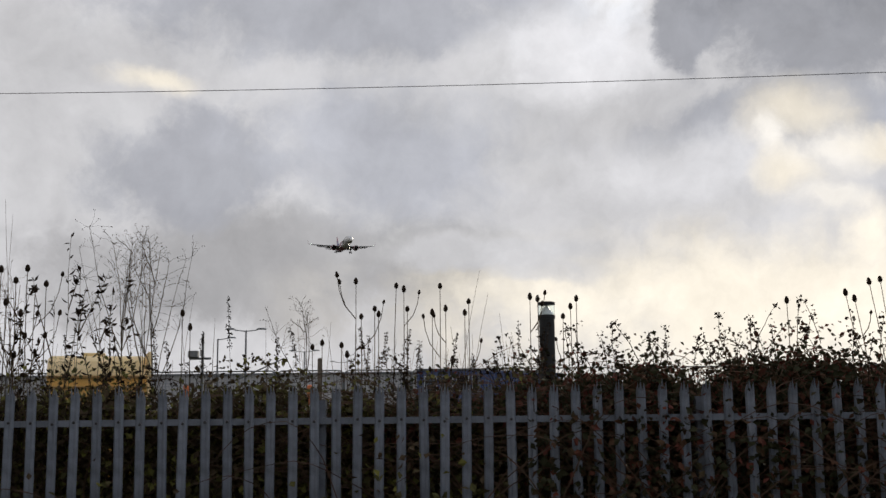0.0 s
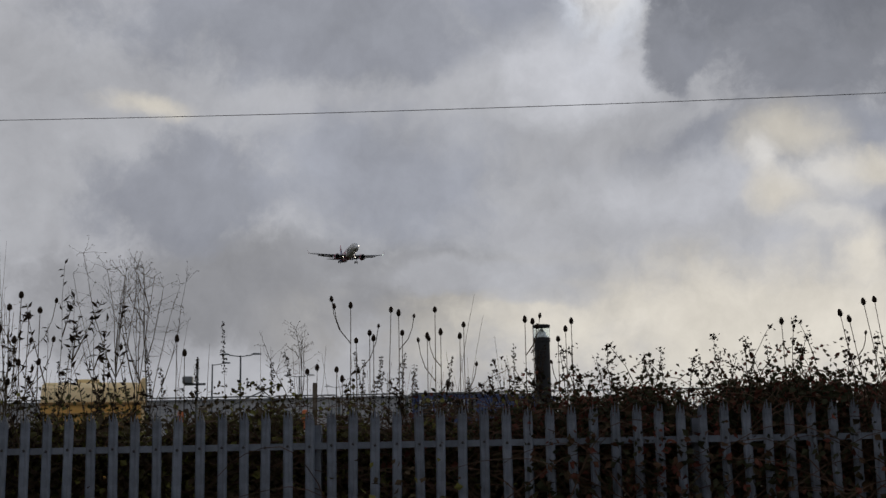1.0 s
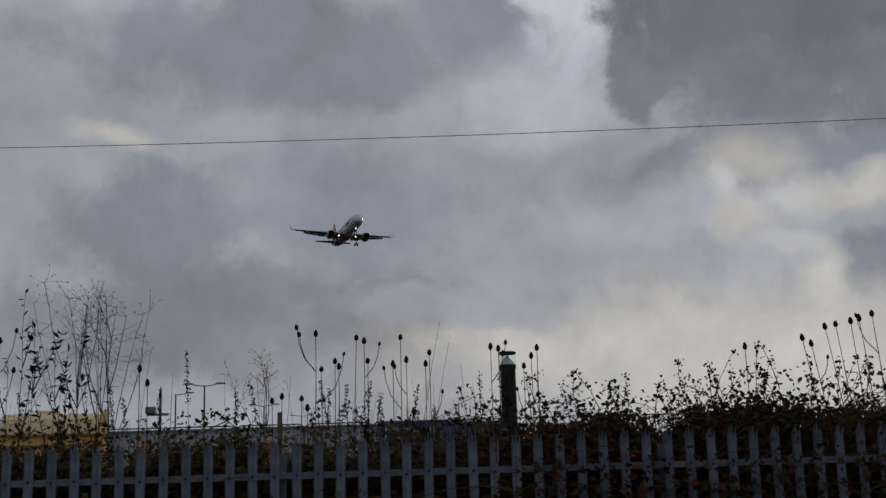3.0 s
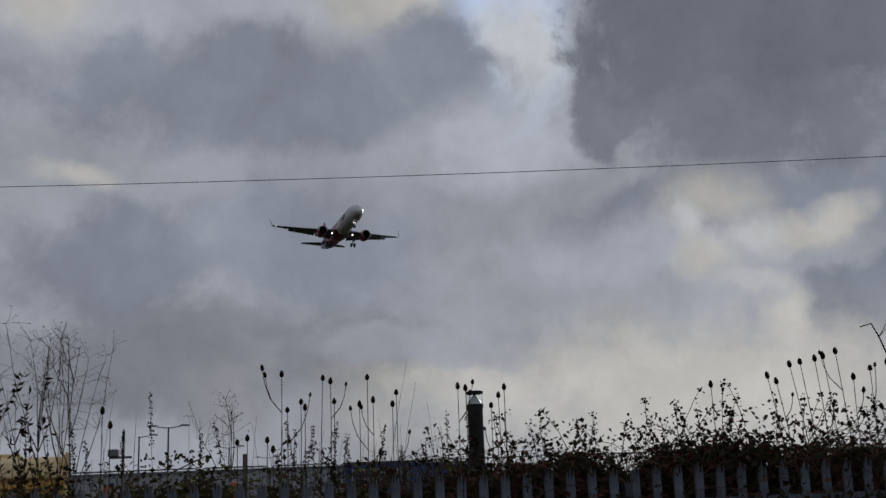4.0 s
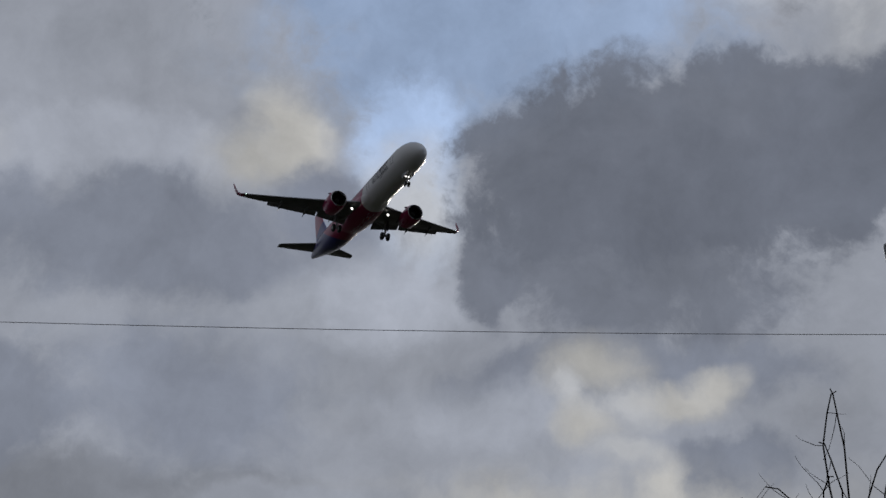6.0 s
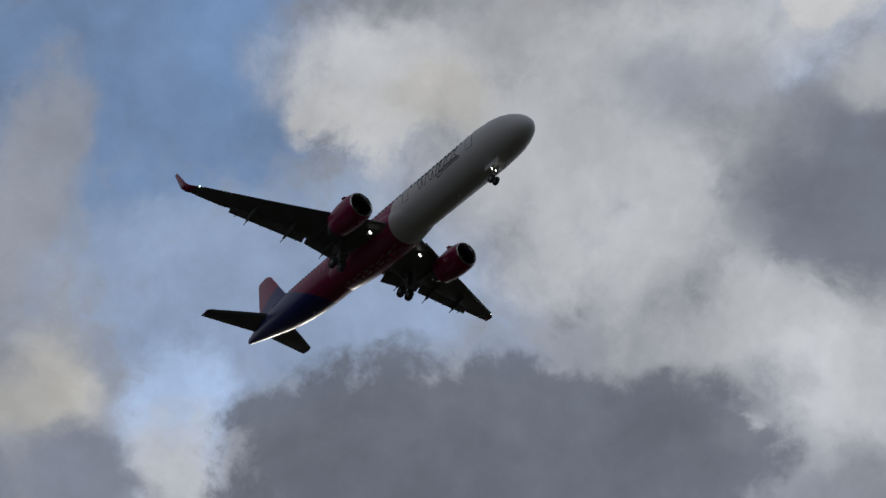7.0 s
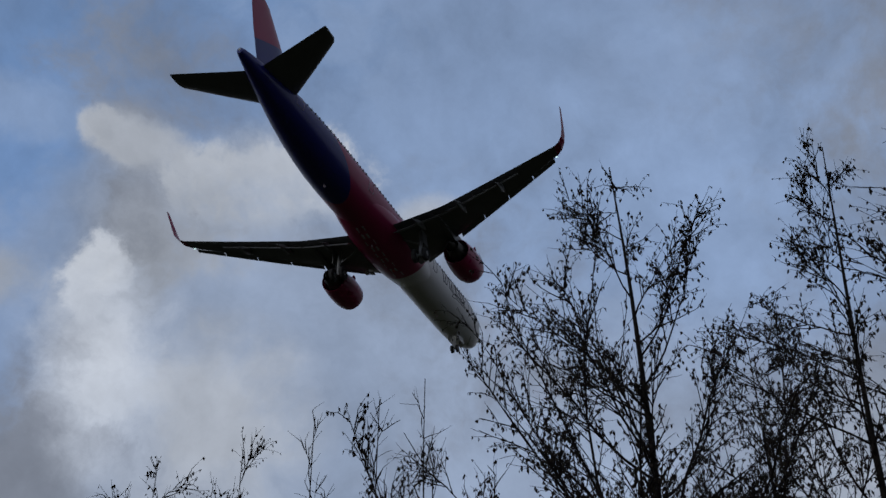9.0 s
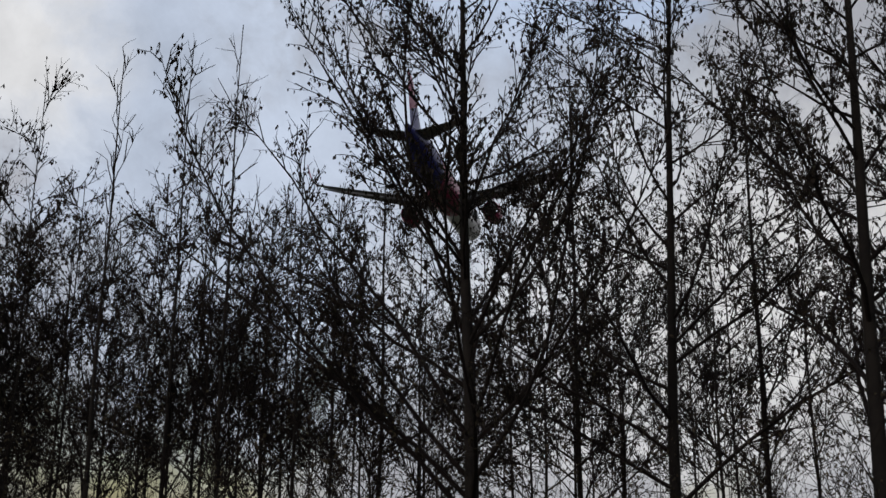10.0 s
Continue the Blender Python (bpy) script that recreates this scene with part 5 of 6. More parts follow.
def mesh_fence():
    d, wd = 45.0, 2.75
    mid = FENCE_AZ
    f = thing("mesh_fence", "grey welded mesh security fence with round-cornered panels", "fence", F_N * d, turn=F_TURN)
    top = high(d, 2.02)
    panel = Shape()
    hw = wd / 2 - 0.03
    corner = [(-hw, 0.1), (-hw, top - 0.18), (-hw + 0.05, top - 0.06), (-hw + 0.18, top), (hw - 0.18, top), (hw - 0.05, top - 0.06), (hw, top - 0.18), (hw, 0.1)]
    panel.tube([(x, 0, z) for x, z in corner], 0.03, 5)
    wires = Shape()
    for i in range(1, 22):
        x = -hw + 2 * hw * i / 22
        wires.tube([(x, 0, 0.1), (x, 0, top - 0.02)], 0.006, 3)
    for z in (0.4, 1.2, 2.0, 2.6, top - 0.45):
        wires.tube([(-hw, 0, z), (hw, 0, z)], 0.010, 3)
    fm, wm = panel.mesh("panel_frame", M_POLE), wires.mesh("panel_mesh", M_GALV)
    for k in range(-9, 11):
        p = part("panel_frame", fm, None, f)
        p.matrix_basis = pose(k * wd, 0, 0)
        tagged(part("panel_mesh", wm, None, p), kind="stuff")
    for k in range(-9, 12):
        part("fence_post", Shape().box((k * wd - wd / 2 - 0.03, 0.04, 0), (k * wd - wd / 2 + 0.03, 0.1, top - 0.1)), M_POLE, f)


def far_building():
    d = 95.0
    c = F_N * d
    b = thing("warehouse", "long low grey metal-clad warehouse", "building", c, turn=F_TURN)
    h = high(d, 1.85)
    part("wall", Shape().box((-46, 0, 0), (9, 26, h)), M_CLAD, b, "pale grey cladding")
    part("roof", Shape().loft([[(x, -0.3, h), (x, 13, h + 0.22), (x, 26.3, h), (x, 26.3, h + 0.12), (x, 13, h + 0.34), (x, -0.3, h + 0.12)] for x in (-46.3, 9.3)]), M_ROOF, b)
    seam = Shape().box((-0.04, -0.05, 0), (0.04, 0, h - 0.02)).mesh("panel_seam", M_ROOF)
    for k in range(26):
        o = part("panel_seam", seam, None, b)
        o.matrix_basis = pose(-45 + k * 2.1, 0, 0)
    part("door", Shape().box((-17.2, -0.08, 0), (-13.4, 0, h - 0.9), 0.02), M_PALEPANEL, b, "pale roller door")
    part("sign", Shape().box((-12.6, -0.1, h - 1.9), (-10.8, 0, h - 0.9), 0.02), M_PALEPANEL, b, "white sign panel")
    for k in range(2):
        part("sign_bar", Shape().box((-12.3 + 0.75 * k, -0.13, h - 1.65), (-11.8 + 0.75 * k, -0.1, h - 1.15)), M_ROOF, b)


def double_lamp(az, el, d, turn=0.0, arms=2):
    z = high(d, el)
    l = thing("twin_street_lamp" if arms == 2 else "single_arm_street_lamp", "grey steel street lamp with flat heads on straight arms", "street lamp", at(az, d), "lamps beyond the fence", turn=F_TURN + turn)
    part("pole", Shape().tube([(0, 0, 0), (0, 0, z * 0.4), (0, 0, z - 0.05)], [0.11, 0.085, 0.06], 8), M_POLE, l)
    for s in (1, -1)[:arms]:
        part("arm", Shape().tube([(0, 0, z - 0.12), (0.8 * s, 0, z - 0.02)], 0.035, 6), M_POLE, l)
        part("lamp_head", Shape().loft([[(x * s, y, z + h) for y, h in ((-w, 0.0), (w, 0.0), (w * 0.7, t), (-w * 0.7, t))] for x, w, t in ((0.75, 0.05, 0.06), (0.95, 0.15, 0.13), (1.35, 0.16, 0.11), (1.48, 0.07, 0.05))]), M_LAMPGREY, l, "flat grey lamp head")


def blue_cabin():
    d = 52.0
    c = at(-80.2, d)
    h = high(d, 1.95)
    b = thing("blue_site_cabin", "dark blue site cabin with pale window frames", "cabin", c, turn=F_TURN)
    part("body", Shape().box((-1.7, 0, 0), (1.6, 2.4, h), 0.05), M_BLUE, b, "dark blue steel body")
    part("roof_edge", Shape().box((-1.75, -0.05, h), (1.65, 2.45, h + 0.1), 0.02), M_ROOF, b)
    for x in (-1.3, -0.55, 0.2, 0.95):
        w = part("window", Shape().box((x - 0.02, -0.03, h - 0.95), (x + 0.52, 0.0, h - 0.3)), M_BLACKGLASS, b, "dark pane")
        fr = Shape()
        for lo, hi in (((x - 0.06, h - 1.0), (x - 0.02, h - 0.25)), ((x + 0.52, h - 1.0), (x + 0.56, h - 0.25)), ((x - 0.02, h - 1.0), (x + 0.52, h - 0.95)), ((x - 0.02, h - 0.3), (x + 0.52, h - 0.25))):
            fr.box((lo[0], -0.05, lo[1]), (hi[0], 0.0, hi[1]))
        part("window_frame", fr, M_PALEPANEL, w, "pale frame")
    s = thing("blue_skip", "bright blue steel skip", "skip", at(-77.9, d), turn=F_TURN)
    part("body", Shape().loft([[(-0.7, 0, 0), (0.7, 0, 0), (0.7, 1.6, 0), (-0.7, 1.6, 0)], [(-0.9, 0, h - 0.15), (0.9, 0, h - 0.15), (0.9, 1.6, h - 0.15), (-0.9, 1.6, h - 0.15)]]), M_BLUE, s)
    part("rim", Shape().box((-0.95, -0.05, h - 0.15), (0.95, 1.65, h - 0.05), 0.02), M_BLUE, s)
    s = thing("blue_skip", "bright blue steel skip", "skip", at(-75.9, d), turn=F_TURN)
    part("body", Shape().box((-1.1, 0, 0), (1.1, 1.6, h - 0.25), 0.04), M_BLUE, s)
    part("rim", Shape().box((-1.15, -0.05, h - 0.25), (1.15, 1.65, h - 0.17), 0.02), M_BLUE, s)


def barrier(az, d, el):
    z = high(d, el) - 0.25
    b = thing("orange_barrier_post", "orange plastic barrier post", "barrier", at(az, d), "orange barriers")
    part("base", Shape().spin([(0.3, 0), (0.3, 0.08), (0.12, 0.14)], 14), M_BLACK, b)
    part("post", Shape().spin([(0.09, 0.14), (0.085, z - 0.2), (0.075, z - 0.03), (0.03, z)], 14), M_ORANGE, b)
    part("band", Shape().spin([(0.091, z - 0.75), (0.091, z - 0.55)], 14, cap=False), M_REFLECTOR, b, "white reflective band")


def wooden_post(az, el, d):
    z = high(d, el)
    p = thing("wooden_post", "weathered square wooden post", "post", at(az, d), turn=F_TURN)
    part("timber", Shape().loft([[(-0.06, -0.06, 0), (0.06, -0.06, 0), (0.06, 0.06, 0), (-0.06, 0.06, 0)], [(-0.058, -0.058, z - 0.04), (0.058, -0.058, z - 0.04), (0.058, 0.058, z), (-0.058, 0.058, z)]]), M_WOOD, p)


def camera_mast():
    d = 40.0
    z = high(d, 3.9)
    m = thing("cctv_mast", "thin steel mast with a boxy security camera", "mast", at(-93.0, d), turn=F_TURN)
    part("pole", Shape().tube([(0, 0, 0), (0, 0, z)], [0.06, 0.045], 8), M_POLE, m)
    part("bracket", Shape().box((-0.45, -0.04, z - 0.92), (0.3, 0.04, z - 0.84), 0.01), M_POLE, m)
    part("camera_box", Shape().box((-0.5, -0.15, z - 0.86), (-0.15, 0.15, z - 0.6), 0.03), M_LAMPGREY, m)
    part("stay", Shape().tube([(0, 0, z - 2.2), (2.9, 0, z - 0.9)], 0.025, 5), M_POLE, m)


def overhead_cable():
    """The near cable: 16 m off, square to bearing -75, slope and slight sag fitted to the camera's view."""
    n, r = bearing(-75.5), Vector((math.cos(radians(-75.5)), -math.sin(radians(-75.5)), 0))
    t = thing("overhead_cable", "single thin black overhead cable", "cable")
    pts = []
    for i in range(61):
        s = -30 + i
        pts.append(n * 16 + r * s + Vector((0, 0, 1.6 + 16 * math.tan(radians(16.73)) - 0.010 * s + 0.0010 * s * s)))
    part("strand", Shape().tube(pts, 0.0052, 6), M_CABLE, t)
    for end in (pts[0], pts[-1]):
        pl = thing("telegraph_pole", "brown wooden pole that carries the overhead cable", "pole", (end.x, end.y, 0), "cable poles")
        part("shaft", Shape().tube([(0, 0, 0), (0, 0, end.z + 0.3)], [0.14, 0.10], 10), M_WOOD, pl)


def street_lamp():
    d = 11.0
    az = -46.64
    l = thing("street_lamp", "grey steel street lamp with a flat curved head, unlit", "street lamp", at(az, d), turn=0)
    zj = high(d, 19.05)
    part("pole", Shape().spin([(0.075, 0), (0.075, 1.0), (0.058, 1.1), (0.048, zj - 0.35), (0.048, zj - 0.30)], 20), M_POLE, l, "tapered steel pole")
    part("sleeve", Shape().spin([(0.055, zj - 0.37), (0.057, zj - 0.36), (0.057, zj), (0.05, zj + 0.015)], 20), M_LAMPGREY, l, "dark socket sleeve")
    # the head is turned and tilted up to fit the camera's view
    way = (Vector((0.688, 0.725, 0)) * 0.86 - bearing(az) * 0.42 + Vector((0, 0, 0.27))).normalized()
    side = way.cross(Vector((0, 0, 1))).normalized()
    up = side.cross(way)
    o = Vector((0, 0, zj - 0.05))
    part("spigot", Shape().tube([o + Vector((0, 0, -0.02)), o + way * 0.20 + up * 0.03], [0.026, 0.026], 12), M_LAMPGREY, l)
    top, low = [], []
    for u, w, h in ((0.17, 0.05, 0.06), (0.20, 0.10, 0.085), (0.32, 0.155, 0.10), (0.48, 0.165, 0.095), (0.60, 0.135, 0.08), (0.72, 0.13, 0.065), (0.84, 0.115, 0.05), (0.90, 0.07, 0.035), (0.915, 0.03, 0.02)):
        w, u, h = w * 1.25, u * 0.98, h * 1.35
        c = o + way * u + up * (0.02 + 0.05 * u)
        top.append([c + side * (w * a) + up * (h * b) for a, b in ((-1, 0.02), (1, 0.02), (0.96, 0.45), (0.6, 0.95), (-0.6, 0.95), (-0.96, 0.45))])
        low.append([c + side * (w * a * 0.93) + up * (0.02 * b - 0.012) for a, b in ((-1, 0), (-0.5, -0.6), (0.5, -0.6), (1, 0), (1, 1), (-1, 1))])
    part("head_shell", Shape().loft(top), M_LAMPGREY, l, "curved grey lamp head", 35)
    part("diffuser", Shape().loft(low), M_LAMPDARK, l, "dark unlit underside", 35)
    c = o + way * 0.2 + up * 0.09
    part("sensor", Shape().spin([(0.02, 0), (0.025, 0.03), (0.015, 0.05)], 8, centre=c - side * 0.05), M_BLACK, l)


def far_trees():
    """Bare woods along the far edge of the field."""
    rng = random.Random(77)
    s = Shape()
    for k in range(420):
        az = rng.uniform(-108, -48)
        d = rng.uniform(190, 300)
        base = at(az, d)
        big = 1.0 + 0.5 * noise.noise((az * 0.35, 3.0, 0)) + (0.35 if -82 < az < -66 else 0)
        h = rng.uniform(5, 9) * big
        for j in range(16):
            dirv = Vector((rng.uniform(-0.45, 0.45), rng.uniform(-0.45, 0.45), 1)).normalized()
            p0 = base + Vector((rng.uniform(-1.5, 1.5), rng.uniform(-1.5, 1.5), rng.uniform(0, h * 0.4)))
            s.tube([p0, p0 + dirv * h * rng.uniform(0.4, 0.65)], [0.10, 0.03], 3)
    ob = new("far_woods", s.mesh("far_woods", M_FARWOOD))
    tagged(ob, "bare winter trees far behind the field", "woods", kind="stuff")


bollard_light()
yellow_tank()
mesh_fence()
far_building()
double_lamp(-90.85, 4.11, 80, 4)
double_lamp(-92.26, 3.67, 92, 4, 1)
double_lamp(-87.87, 3.02, 108, 4)
double_lamp(-85.97, 2.45, 140, 4)
blue_cabin()
barrier(-93.78, 30, 1.79)
barrier(-87.58, 30, 1.77)
wooden_post(-87.07, 2.66, 30.0)
wooden_post(-92.68, 1.58, 17.0)
camera_mast()
overhead_cable()
street_lamp()
far_trees()


# ---------------------------------------------------------------- trees to the east
def build_tree(name, label, az, d, top_el, seed, trunk_r, leaves=1.0, spread=1.0, limbs=26, start=0.18, lean=(0, 0), steep=0.75, dens=1.0, extra=()):
    """A slender tree: a straight tapered trunk, rising limbs, fine twigs and hanging withered leaves and catkins."""
    rng = random.Random(seed)
    H = high(d, top_el)
    tree = thing(name, label, "tree", at(az, d), "trees of the thicket")
    tk, tw, lf = Shape(), Shape(), Shape()
    n = 16
    trunk = []
    for i in range(n + 1):
        t = i / n
        trunk.append(Vector((lean[0] * t * t + 0.05 * noise.noise((t * 3, seed, 0)), lean[1] * t * t + 0.05 * noise.noise((t * 3, seed, 7)), H * t)))
    tk.tube(trunk, [max(0.006, trunk_r * (1 - 0.93 * (i / n) ** 0.85)) * (1.25 if i == 0 else 1) for i in range(n + 1)], 9)

    def twig(q, dv, ln):
        pts = cane_path(rng, q, dv, ln, 3, 0.0, 0.15)
        tw.tube(pts, [0.0042, 0.0036, 0.0030, 0.0024], 3)
        for _ in range(int(rng.uniform(1.2, 3.4) * leaves + rng.random() * min(1, leaves * 2))):
            p = pts[rng.randint(1, 3)] + rand_dir(rng) * 0.012
            a = (Vector((0, 0, -1)) + rand_dir(rng) * 0.5).normalized()
            l = rng.uniform(0.040, 0.078)
            b = a.cross(rand_dir(rng)).normalized()
            lf.leaf(p, a, b, l, l * rng.uniform(0.40, 0.62), 0.25)
            if rng.random() < 0.35:
                lf.leaf(p, a, a.cross(b), l * 0.8, l * 0.4, 0.1)

    for k in range(limbs + len(extra)):
        t = start + (0.97 - start) * (k + rng.random()) / limbs
        if k >= limbs:
            t = extra[k - limbs][0]
        i = min(int(t * n), n - 1)
        q = trunk[i].lerp(trunk[i + 1], t * n - i)
        a = rng.uniform(0, 2 * math.pi)
        ln = ((1 - t) * 0.54 + 0.035) * H * rng.uniform(0.6, 1.0) * spread
        dv = Vector((math.cos(a), math.sin(a), rng.uniform(0.6, 1.3) * steep))
        if k >= limbs:
            _, turn, ln, rise = extra[k - limbs]
            dv = Vector((math.cos(radians(turn)), math.sin(radians(turn)), rise))
        m = 7
        pts = [q]
        dd = dv.normalized()
        for j in range(m):
            dd = (dd + rand_dir(rng) * 0.17 + Vector((0, 0, 0.05))).normalized()
            pts.append(pts[-1] + dd * (ln / m))
        r0 = max(0.008, trunk_r * (1 - t) * 0.32 + 0.005)
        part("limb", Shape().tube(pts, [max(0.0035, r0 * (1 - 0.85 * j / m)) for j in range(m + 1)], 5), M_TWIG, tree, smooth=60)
        subs = int((5 + ln * 4.4) * dens)
        for s in range(subs):
            u = rng.uniform(0.18, 1.0) * m
            j = min(int(u), m - 1)
            p = pts[j].lerp(pts[j + 1], u - j)
            sd = ((pts[j + 1] - pts[j]).normalized() + rand_dir(rng) * 0.75 + Vector((0, 0, 0.2))).normalized()
            sl = rng.uniform(0.3, 0.9) * (0.35 + 0.65 * (1 - u / m)) * min(1.2, 0.45 + ln * 0.35)
            sp = cane_path(rng, p, sd, sl * 1.15, 4, 0.0, 0.12)
            tw.tube(sp, [0.0095, 0.0086, 0.0075, 0.0063, 0.005], 3)
            for w in range(int((3 + sl * 7) * dens)):
                v = rng.randint(1, 4)
                twig(sp[v], (sp[v] - sp[v - 1]).normalized() + rand_dir(rng) * 0.75, rng.uniform(0.12, 0.34))
        twig(pts[-1], dd, 0.2)
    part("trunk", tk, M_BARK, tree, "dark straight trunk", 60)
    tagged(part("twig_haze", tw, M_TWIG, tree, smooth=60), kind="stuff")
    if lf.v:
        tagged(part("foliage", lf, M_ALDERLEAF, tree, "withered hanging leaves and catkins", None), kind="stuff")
    return tree


ALDER = "slender alder in winter with withered leaves and catkins"
BARE = "young bare tree with upright leafless twigs"
build_tree("alder_tree", ALDER, 74.7, 12.0, 36.9, 11, 0.105, 1.0, 1.1, 28, lean=(-0.05, 0.2),
           extra=((0.26, 108, 5.8, 1.6), (0.22, 100, 5.6, 1.15), (0.50, 108, 3.6, 1.0), (0.58, 100, 3.0, 1.1), (0.66, 112, 2.4, 1.2), (0.42, 96, 4.2, 1.1), (0.36, 112, 5.6, 1.7), (0.18, 116, 6.0, 1.3), (0.45, 104, 4.2, 1.7), (0.36, -70, 4.6, 1.3), (0.5, -80, 3.4, 1.5), (0.2, 120, 5.2, 0.8)))
build_tree("alder_tree", ALDER, 84.9, 13.0, 35.6, 12, 0.090, 1.0, 0.95, 32, lean=(-0.1, -0.4))
build_tree("alder_tree", ALDER, 94.6, 11.2, 38.5, 13, 0.105, 1.0, 1.0, 34, lean=(0.0, -0.3))
build_tree("alder_tree", ALDER, 104.0, 12.5, 36.0, 14, 0.09, 0.9, 1.0, 28)
build_tree("alder_tree", ALDER, 80.2, 15.5, 27.5, 15, 0.055, 1.0, 0.85, 26)
build_tree("alder_tree", ALDER, 89.5, 16.5, 29.0, 16, 0.06, 1.0, 0.85, 26)
build_tree("alder_tree", ALDER, 70.0, 15.0, 22.5, 17, 0.05, 0.8, 0.85, 24)
build_tree("alder_tree", ALDER, 98.8, 16.0, 27.0, 18, 0.06, 0.9, 0.85, 22)
build_tree("bare_young_tree", BARE, 61.8, 13.5, 26.5, 21, 0.045, 0.04, 0.62, 17, 0.22, steep=2.9, dens=0.42)
build_tree("bare_young_tree", BARE, 55.6, 13.5, 24.4, 22, 0.045, 0.04, 0.62, 17, 0.22, steep=2.9, dens=0.42)
build_tree("bare_young_tree", BARE, 59.2, 14.0, 25.4, 23, 0.04, 0.04, 0.62, 17, 0.22, steep=2.9, dens=0.42)
build_tree("bare_young_tree", BARE, 65.6, 14.0, 21.5, 24, 0.04, 0.04, 0.62, 17, 0.22, steep=2.9, dens=0.42)
build_tree("thicket_tree", "small bushy tree of the thicket with brown leaves", 52.0, 15.0, 16.2, 25, 0.045, 0.9, 0.75, 26)
build_tree("thicket_tree", "small bushy tree of the thicket with brown leaves", 46.0, 15.0, 15.2, 26, 0.045, 0.9, 0.75, 26)
build_tree("thicket_tree", "small bushy tree of the thicket with brown leaves", 40.5, 15.0, 16.5, 27, 0.045, 0.8, 0.8, 24)
THICKET = []
for k, (az, d, el) in enumerate(((49, 17, 17), (54.2, 16, 18), (58, 17, 17), (61, 16, 17.5), (64, 17, 17), (67.5, 16, 18), (72.3, 17, 19), (76.8, 17, 21),
                                 (78.5, 14, 17), (82.5, 17, 22), (87.3, 14.5, 19), (91.8, 17, 22), (96.5, 14, 20), (101, 17, 22), (43, 18, 15), (69, 20, 16))):
    last_tree = build_tree("thicket_tree", "small bushy tree of the thicket with brown leaves", az, d, el, 40 + k, 0.035, 0.7, 0.95, 18, 0.30, dens=0.82)
    THICKET.append(last_tree)
for k in range(24):
    r_ = random.Random(900 + k)
    az, d = (39 + k * 1.7 if k < 17 else 67 + (k - 17) * 4.6) + r_.uniform(-0.6, 0.6), r_.uniform(18, 27)
    copy_thing(THICKET[(k * 5) % len(THICKET)], Matrix.Translation(at(az, d)) @ pose(0, 0, 0, 0, 0, r_.uniform(0, 360)))
for k in range(11):
    r_ = random.Random(950 + k)
    copy_thing(THICKET[(k * 3 + 1) % len(THICKET)], Matrix.Translation(at(43 + k * 2.2, r_.uniform(16.0, 19.0))) @ pose(0, 0, 0, 0, 0, r_.uniform(0, 360)))


for k in range(11):
    r_ = random.Random(1000 + k)
    copy_thing(THICKET[(k * 5 + 3) % len(THICKET)], Matrix.Translation(at(41 + k * 4.6, r_.uniform(18.0, 24.0))) @ pose(0, 0, 0, 0, 0, r_.uniform(0, 360)))
for k in range(4):
    r_ = random.Random(980 + k)
    copy_thing(THICKET[(k * 7 + 2) % len(THICKET)], Matrix.Translation(at(64 + k * 8.0, r_.uniform(15.0, 19.0))) @ pose(0, 0, 0, 0, 0, r_.uniform(0, 360)))


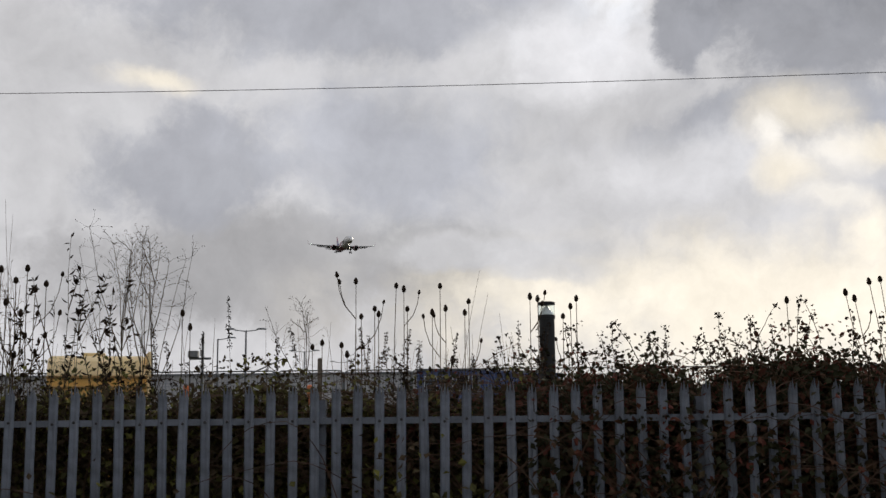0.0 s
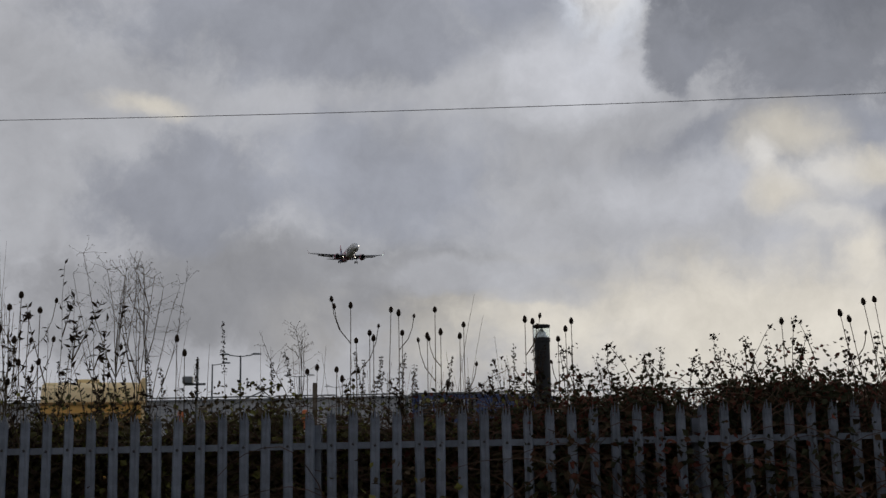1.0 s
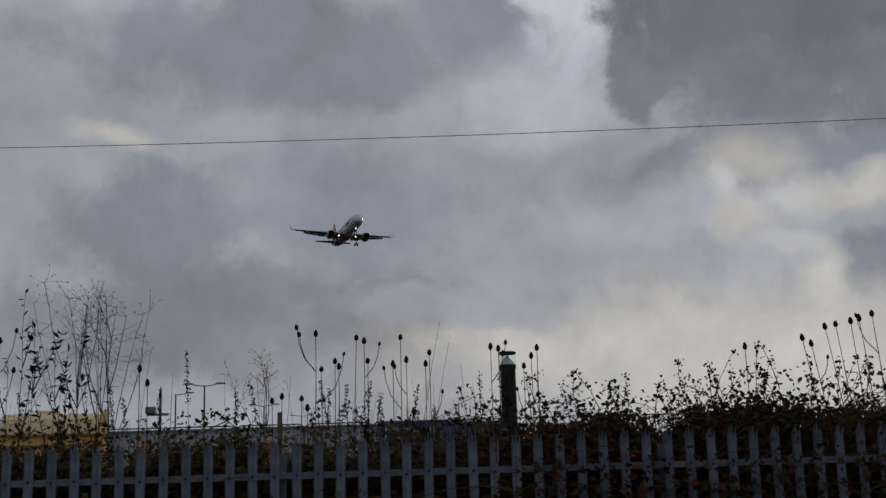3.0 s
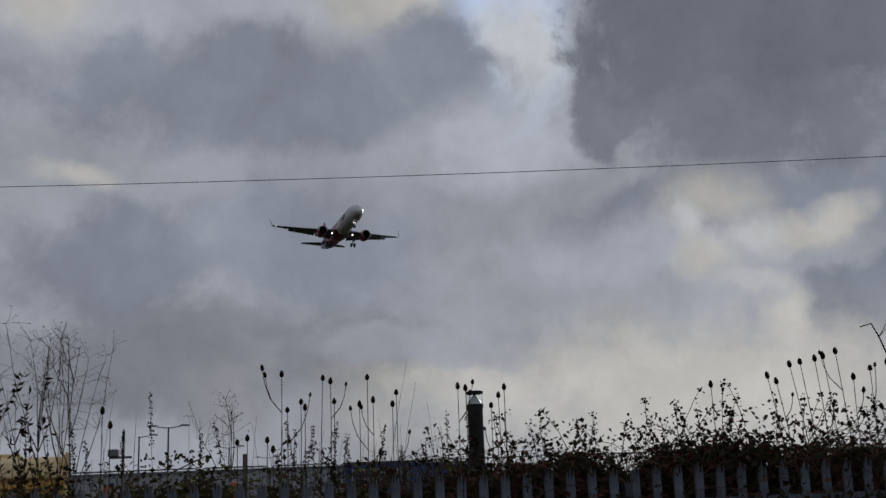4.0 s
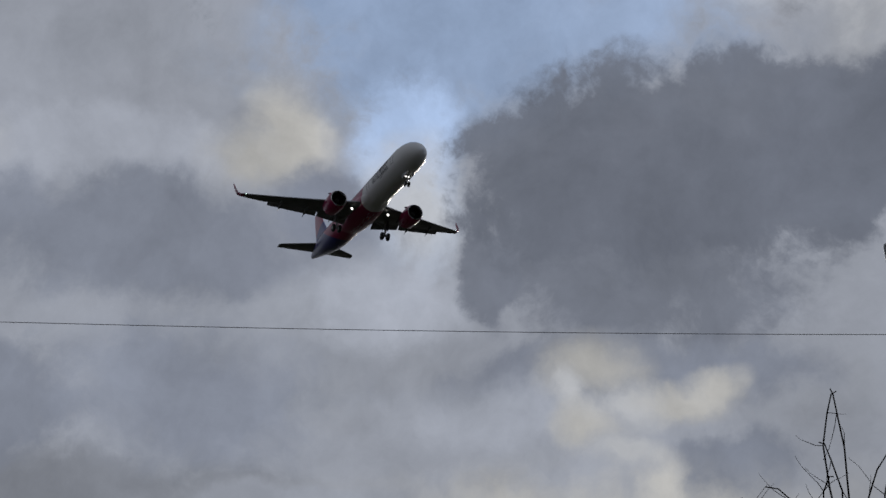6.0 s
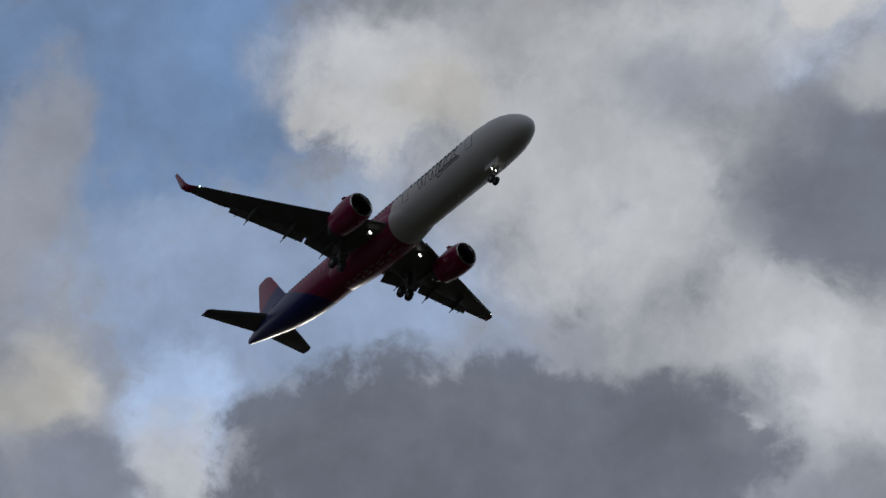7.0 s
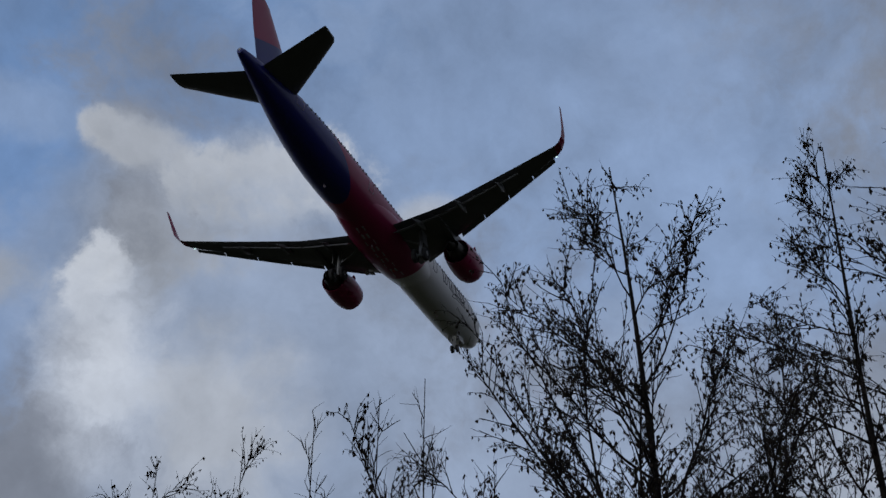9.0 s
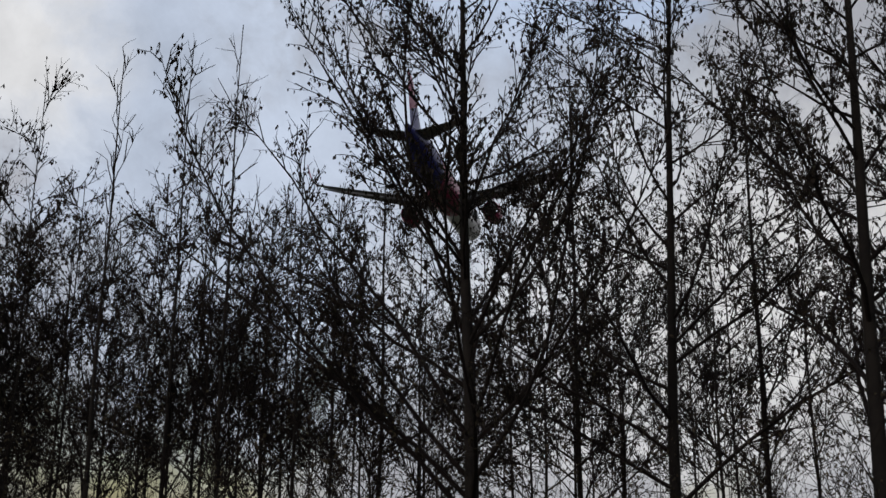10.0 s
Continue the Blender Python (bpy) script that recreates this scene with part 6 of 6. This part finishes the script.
# brown scrub under the trees
def scrub(az, d, seed):
    rng = random.Random(seed)
    b = thing("brushwood", "low brown leafless brushwood under the trees", "bush", at(az, d), "brushwood under the trees")
    st, lf = Shape(), Shape()
    for k in range(34):
        q = Vector((rng.uniform(-1.3, 1.3), rng.uniform(-0.9, 0.9), 0))
        pts = cane_path(rng, q, Vector((rng.uniform(-0.5, 0.5), rng.uniform(-0.5, 0.5), 1)), rng.uniform(1.4, 3.9), 6, 0.1, 0.2)
        st.tube(pts, [0.012, 0.010, 0.008, 0.007, 0.005, 0.003, 0.002], 3)
        for j in range(9):
            p = pts[rng.randint(2, 6)]
            t = cane_path(rng, p, rand_dir(rng) + Vector((0, 0, 0.5)), rng.uniform(0.2, 0.5), 3, 0, 0.3)
            st.tube(t, [0.004, 0.003, 0.003, 0.002], 3)
            for m in range(3):
                a = rand_dir(rng)
                lf.leaf(t[rng.randint(1, 3)], a, a.cross(rand_dir(rng)).normalized(), rng.uniform(0.03, 0.06), 0.025, 0.3)
    tagged(part("stem_tangle", st, M_TWIG, b), kind="stuff")
    tagged(part("foliage", lf, M_LITTER, b, smooth=None), kind="stuff")


for k in range(24):
    scrub(42 + k * 2.5, 11.5 + 2.5 * ((k * 7) % 3) / 2, 800 + k)


# ---------------------------------------------------------------- what moves
def motions():
    rows = [
        (0.0, pose(-560.40, 40.63, 85.67, -0.25, -1.09, 5.22)),
        (1.0, pose(-490.50, 40.22, 82.25, -0.25, -1.09, 5.22)),
        (2.0, pose(-420.59, 39.75, 79.10, -1.30, -1.09, 5.22)),
        (3.5, pose(-315.78, 39.52, 74.20, -2.90, -1.09, 5.22)),
        (4.5, pose(-245.84, 39.24, 70.75, -3.00, -1.09, 5.22)),
        (5.2, pose(-196.83, 39.26, 67.65, -2.20, -1.05, 5.22)),
        (6.3, pose(-119.91, 39.40, 63.30, -1.00, -1.45, 5.22)),
        (6.5, pose(-105.84, 39.56, 62.55, -0.90, -1.50, 5.22)),
        (7.0, pose(-70.85, 39.74, 60.72, -0.70, -1.40, 5.22)),
        (7.5, pose(-35.96, 39.87, 58.88, -0.25, -1.09, 5.22)),
        (7.8, pose(-15.11, 39.91, 57.90, -0.25, -1.09, 5.22)),
        (8.0, pose(-1.32, 39.86, 57.36, -0.25, -1.09, 5.22)),
        (8.3, pose(19.44, 39.74, 56.49, -0.25, -1.09, 5.22)),
        (8.5, pose(33.18, 39.64, 55.93, -0.25, -1.09, 5.22)),
        (8.8, pose(53.87, 39.62, 54.87, -0.25, -1.09, 5.22)),
        (9.0, pose(67.65, 39.82, 53.97, -0.25, -1.09, 5.22)),
        (9.3, pose(88.46, 40.18, 52.51, -0.25, -1.09, 5.22)),
        (9.5, pose(102.34, 40.54, 51.35, -0.25, -1.09, 5.22)),
        (10.0, pose(137.23, 40.85, 49.05, -0.25, -1.09, 5.22)),
    ]
    walk(airliner, rows)


motions()
